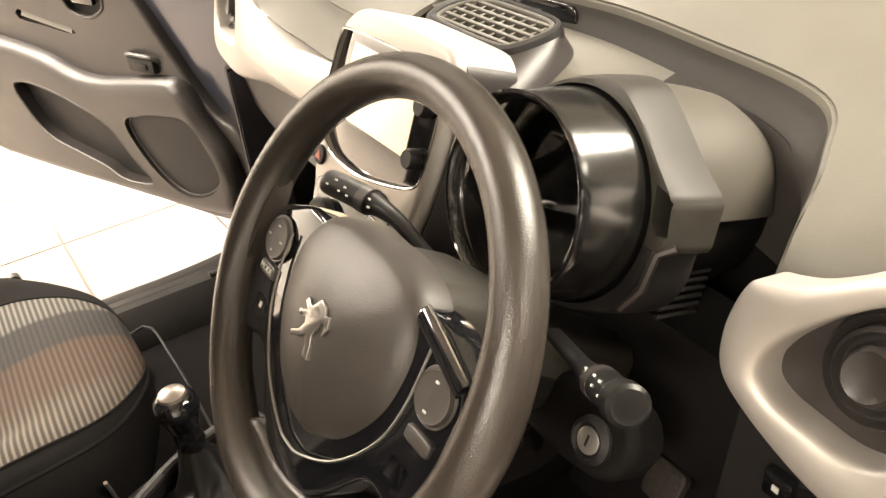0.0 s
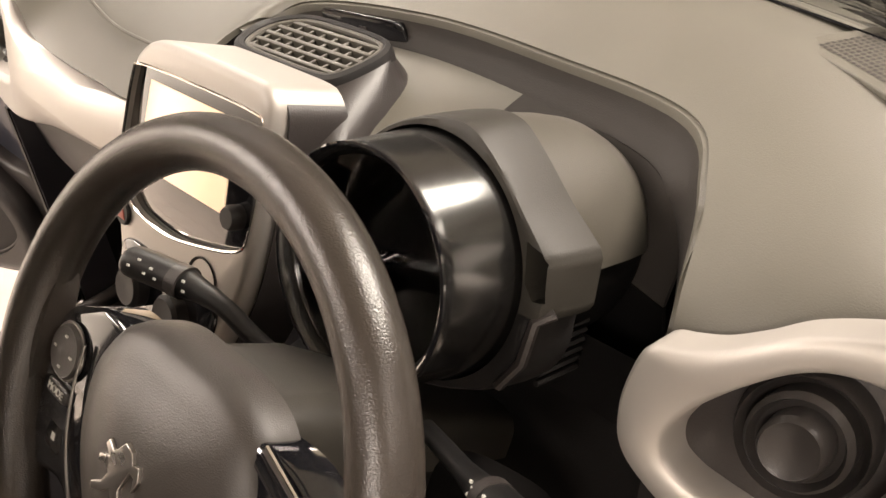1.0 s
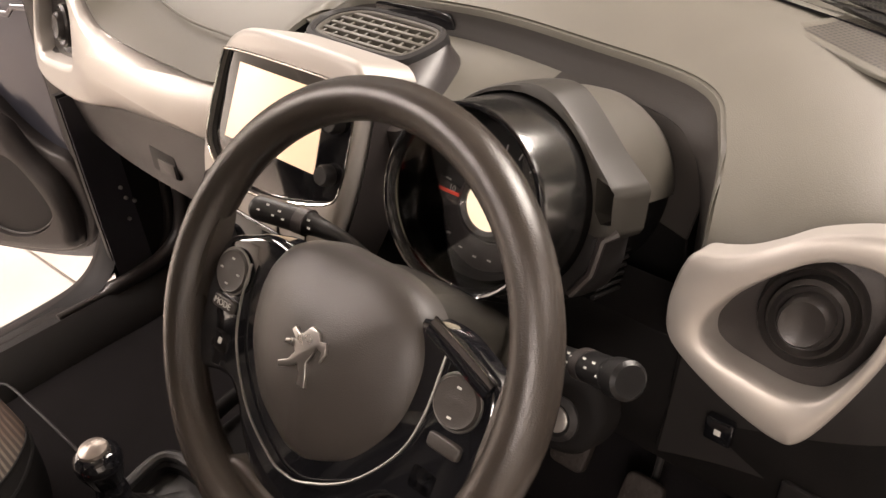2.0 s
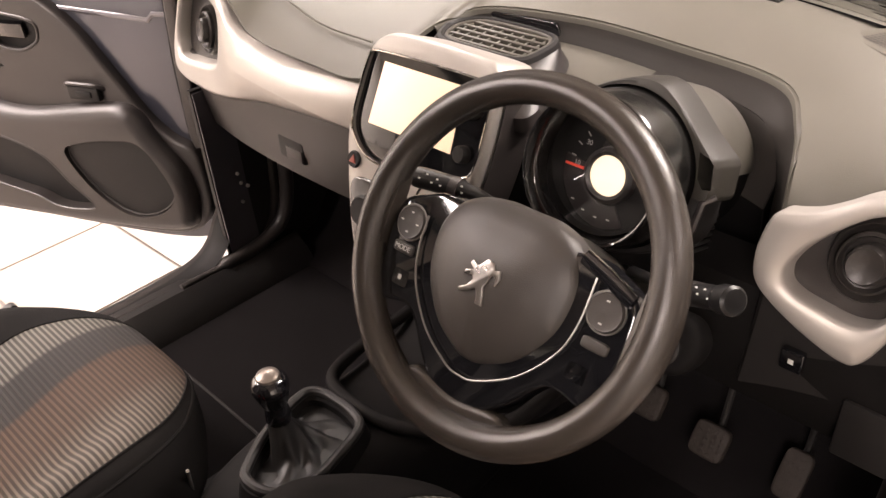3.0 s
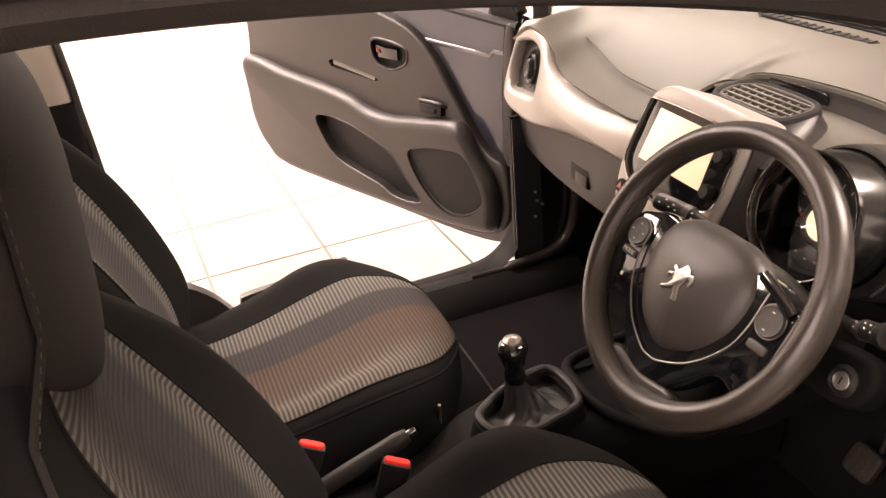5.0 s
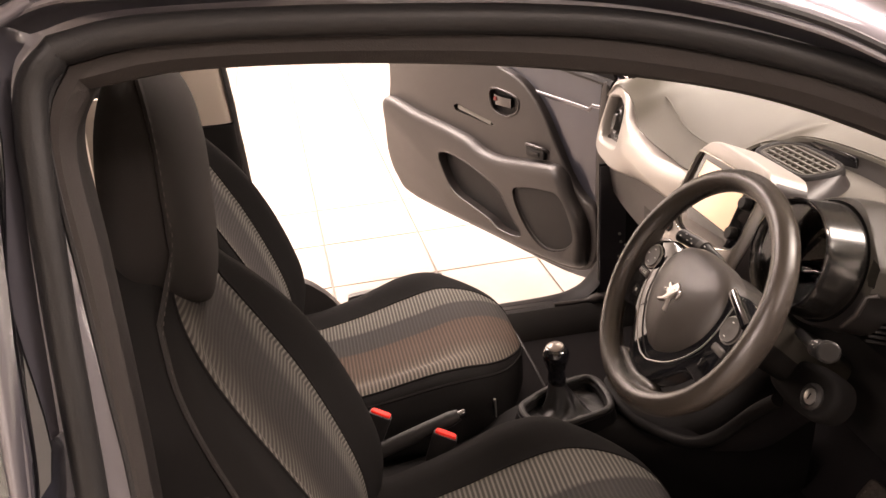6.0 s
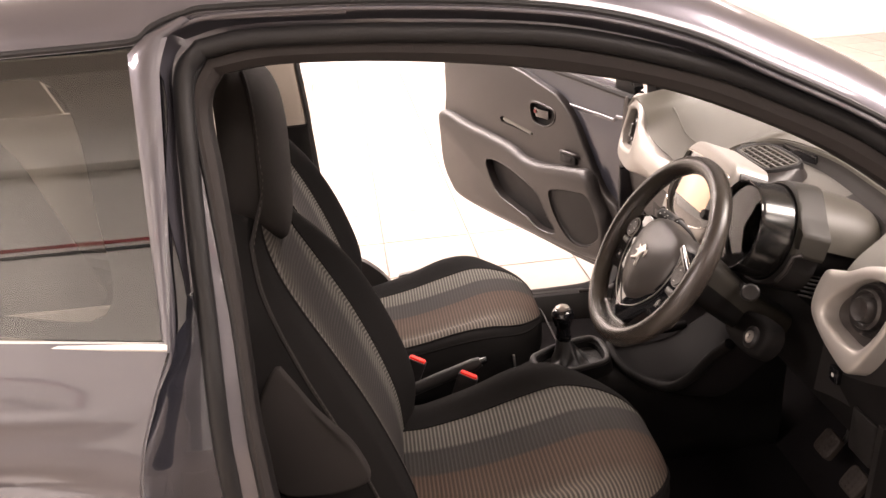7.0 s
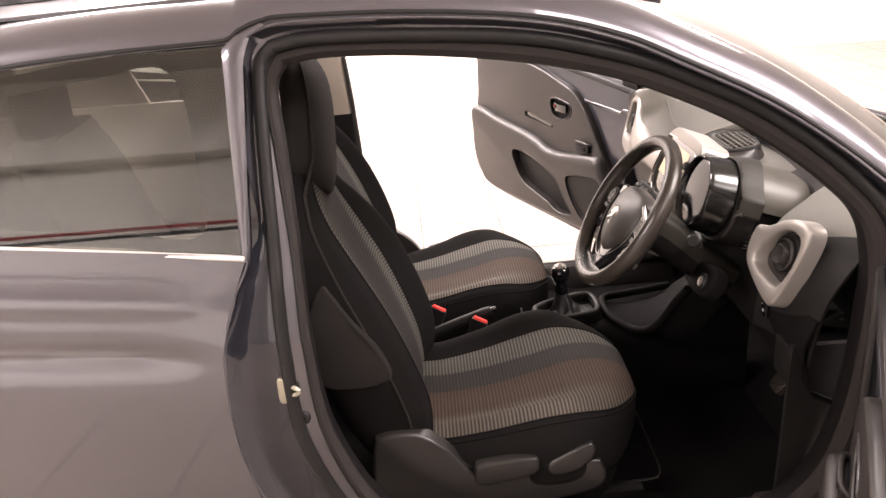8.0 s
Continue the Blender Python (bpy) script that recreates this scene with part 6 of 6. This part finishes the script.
# ---- centre console, gear lever, handbrake ----
con = thing("centre_console", "black plastic centre console with an open tray", "console", (0.035, 0.0, 0.21))
rows = []
for y, zt, w in by_key([(0.40, 0.52, 0.10), (0.30, 0.50, 0.105), (0.20, 0.435, 0.11), (0.10, 0.42, 0.11), (0.03, 0.435, 0.10), (-0.07, 0.43, 0.10), (-0.16, 0.41, 0.095), (-0.24, 0.36, 0.085), (-0.40, 0.33, 0.075), (-0.65, 0.32, 0.075)], 40):
    rows.append([(0.04 + u, y, v) for u, v in rrect(w, (zt - 0.19) / 2, 32, 5, 0, (zt + 0.19) / 2)])
part("tunnel_cover", loft(rows), NIGHT, con, "black plastic tunnel cover")
part("tray_rim", tube(spline([(-0.05, 0.24, 0.452), (-0.06, 0.12, 0.432), (-0.03, 0.05, 0.438), (0.05, 0.035, 0.445), (0.11, 0.05, 0.440), (0.165, 0.083, 0.440), (0.225, 0.105, 0.466), (0.275, 0.124, 0.515), (0.326, 0.145, 0.592), (0.365, 0.158, 0.64)], 60), 0.0105, 12), NIGHT, con, "raised tray rim")
rows = [[(x, y + 0.01, z), (x + 0.01, y + 0.04, z - 0.02), (x + 0.01, y + 0.09, z - 0.03)] for x, y, z in by_key([(0.11, 0.05, 0.440), (0.165, 0.083, 0.440), (0.225, 0.105, 0.466), (0.275, 0.124, 0.515), (0.326, 0.145, 0.592), (0.365, 0.158, 0.64)], 24)]
part("console_cheek", shell(rows, 0.004), CARPET, con, "black cheek under the tray rim")
gear = thing("gear_lever", "black manual gear lever with leather gaiter", "gear lever", (0.04, -0.07, 0.43))
base = spline([(0.03, -0.142), (-0.002, -0.086), (-0.022, -0.012), (-0.008, 0.012), (0.03, 0.018), (0.066, 0.016), (0.092, 0.002), (0.108, -0.05), (0.115, -0.093), (0.10, -0.14), (0.072, -0.156), (0.045, -0.156)], 60, True)
cb = base.mean(0)
part("gaiter_frame", ringplate(cb + (base - cb) * 1.06, cb + (base - cb) * 0.86, flat_place, [(-0.6, 0.40), (-0.4, 0.430), (-0.1, 0.450), (0.0, 0.456), (0.3, 0.459), (0.7, 0.459), (1, 0.453), (1, 0.40)]), NIGHT, gear, "raised black gaiter frame")
part("gaiter_ring", tube([(*(cb + (p - cb) * 0.97), 0.4605) for p in base], 0.0072, 10, closed=True), DARK, gear, "rounded black ring round the gaiter")
rings = []
top_c = np.array((0.022, -0.078))
for f in np.linspace(0, 1, 16):
    r = 1 - f ** 0.7
    ring = []
    for k, p in enumerate(base):
        fold = 1 + (0.055 * math.sin(k * 2 * math.pi * 7 / 60 + 1.6 * math.sin(f * 6)) + 0.03 * math.sin(k * 2 * math.pi * 13 / 60 + 3 * f)) * math.sin(f * math.pi)
        q = cb + (p - cb) * (0.86 * r + 0.0) * fold
        e = (p - cb) / np.linalg.norm(p - cb) * 0.015
        q = q * 1.0 + (top_c - cb) * f + e * f
        ring.append((q[0], q[1], 0.442 + 0.050 * f - 0.016 * math.sin(f * math.pi) + 0.004 * math.sin(k * 2 * math.pi * 7 / 60 + 9 * f) * math.sin(f * math.pi)))
    rings.append(ring)
part("gaiter", loft(rings), GAITER, gear, "creased black leather gaiter")
ax = np.array((0.0, -0.04, 1.0))
pts = [np.array((0.022, -0.076, 0.488)) + ax * s for s in (0, 0.010, 0.022, 0.034, 0.036, 0.048, 0.058, 0.064, 0.074, 0.081, 0.084)]
part("gear_knob", tube(pts, [0.016, 0.018, 0.0165, 0.0145, 0.018, 0.0215, 0.0245, 0.0255, 0.0235, 0.0165, 0.003], 24), GLOSS, gear, "shiny black gear knob")
part("knob_cap", lathe([(0.0, 0.0), (0.0165, -0.001), (0.0150, 0.004), (0.009, 0.0075), (0.0, 0.0085)], framed(tuple(pts[-2] + np.array((0, 0, -0.0005))), (1, 0, 0), (0, 1, 0.04), (0, -0.04, 1)), 24), KNOBCAP, gear, "brushed metal gear knob cap")
hb = thing("handbrake", "black handbrake lever between the seats", "handbrake", (0.04, -0.55, 0.33))
part("lever", tube(spline([(0.036, -0.272, 0.462), (0.036, -0.30, 0.452), (0.036, -0.38, 0.425), (0.036, -0.46, 0.395), (0.038, -0.58, 0.345)], 20), [0.011] + [0.0145] * 12 + [0.012] * 7, 14), DARK, hb, "grained black lever grip")
part("release_button", tube([(0.036, -0.276, 0.4605), (0.036, -0.262, 0.4655), (0.036, -0.258, 0.467)], [0.0075, 0.0075, 0.005], 12), GLOSS, hb, "shiny black release button")
part("boot", loft([[(0.038 + u, -0.52 + v, z) for u, v in rrect(0.04 - g, 0.10 - g * 2, 24, 4)] for z, g in ((0.325, 0), (0.345, 0.008), (0.365, 0.02))]), DARK, hb)
for pos, lab in (((-0.023, -0.413, 0.453), "passenger"), ((0.083, -0.305, 0.462), "driver")):
    bk = thing("seat_belt_buckle", "black seat belt buckle with red release button", "buckle", (pos[0], pos[1], 0.33), "belt buckles")
    d_ = np.array((0.0, 0.35, 0.94))
    d_ /= np.linalg.norm(d_)
    long_ = np.array((0.35, 0.88, -0.328))
    long_ /= np.linalg.norm(long_)
    P = framed(pos, long_, np.cross(d_, long_), d_)
    part("casing", loft([[P(u, v, z) for u, v in rrect(w, h, 24, 5)] for z, w, h in ((-0.075, 0.018, 0.008), (-0.06, 0.021, 0.010), (-0.01, 0.023, 0.011), (-0.004, 0.022, 0.0105))]), DARK, bk, "black buckle casing")
    part("release", loft([[P(u, v, z) for u, v in rrect(w, h, 24, 6, 0, 0.002)] for z, w, h in ((-0.006, 0.020, 0.0085), (-0.002, 0.0195, 0.0075), (0.000, 0.018, 0.006))]), RED, bk, "bright red release button")
    part("stem", tube([P(0, 0, -0.07), P(0, -0.004, -0.11), P(0.0, -0.02, -0.16)], 0.009, 8), DARK, bk)

# ---- pedals ----
def pedal(x, y, z, w, h, label, tilt=0.9):
    p = thing("pedal", label, "pedal", (x, y, z - h), "foot pedals")
    P = framed((x, y, z), (1, 0, 0), (0, math.sin(tilt) * 0.75, math.cos(tilt * 0.6)), (0, -0.8, 0.6))
    pad = part("pad", plate(rrect(w, h, 32, 5), P, -0.008, 0.006, 0.004), PEDAL, p, "worn grey-black rubber pedal pad")
    for i in range(4):
        for j in range(5):
            u, v = (i - 1.5) * w * 0.45, (j - 2) * h * 0.36
            part("stud", lathe([(0.0035, 0.0055), (0.0035, 0.0068), (0.002, 0.0072)], framed(P(u, v, 0), P(1, 0, 0) - P(0, 0, 0), P(0, 1, 0) - P(0, 0, 0), P(0, 0, 1) - P(0, 0, 0)), 8), PEDAL, pad)
    part("arm", tube(spline([P(0, 0, -0.008), P(0, h * 0.8, -0.03), (x, y + 0.06, z + 0.12), (x, y + 0.08, z + 0.24)], 14), 0.0055, 8), SHIELD, p, "dark steel pedal arm")
pedal(0.285, 0.43, 0.32, 0.028, 0.027, "clutch pedal with a black rubber pad")
pedal(0.398, 0.425, 0.310, 0.028, 0.027, "brake pedal with a black rubber pad")
pedal(0.515, 0.465, 0.288, 0.021, 0.038, "narrow accelerator pedal with a rubber pad")

# ---- floor tiles, the pieces of the floor ----
def tile_mesh(name, n):
    bm = bmesh.new()
    h = TILE_SIZE / 2 - 0.0035
    for du, dv in n:
        lo = [bm.verts.new(((du + sxx * h), (dv + syy * h), -0.006)) for sxx, syy in ((-1, -1), (1, -1), (1, 1), (-1, 1))]
        up = [bm.verts.new(((du + sxx * (h - 0.001)), (dv + syy * (h - 0.001)), 0.0)) for sxx, syy in ((-1, -1), (1, -1), (1, 1), (-1, 1))]
        bm.faces.new(up)
        for k in range(4):
            bm.faces.new((lo[k], lo[(k + 1) % 4], up[(k + 1) % 4], up[k]))
    me = bpy.data.meshes.new(name)
    bm.to_mesh(me)
    bm.free()
    me.materials.append(TILE)
    return me
one = tile_mesh("tile", [(0, 0)])
rest = []
for i in range(-12, 22):
    for j in range(-18, 20):
        near = -6 <= i <= 3 and -5 <= j <= 6
        c = tile_place((i + 0.5) * TILE_SIZE, (j + 0.5) * TILE_SIZE, 0)
        if abs(c.x) > 6.15 or abs(c.y) > 7.15:
            continue
        if near:
            t = new("tile", one)
            t.parent = floor
            t.matrix_world = Matrix.Translation(c) @ Matrix.Rotation(TILE_TURN, 4, "Z")
        else:
            rest.append(((i + 0.5) * TILE_SIZE, (j + 0.5) * TILE_SIZE))
far = new("far_tiles", tile_mesh("far_tiles", rest))
far.parent = floor
far.matrix_world = Matrix.Translation((TILE_AT[0], TILE_AT[1], 0)) @ Matrix.Rotation(TILE_TURN, 4, "Z")
tagged(far, kind="stuff")
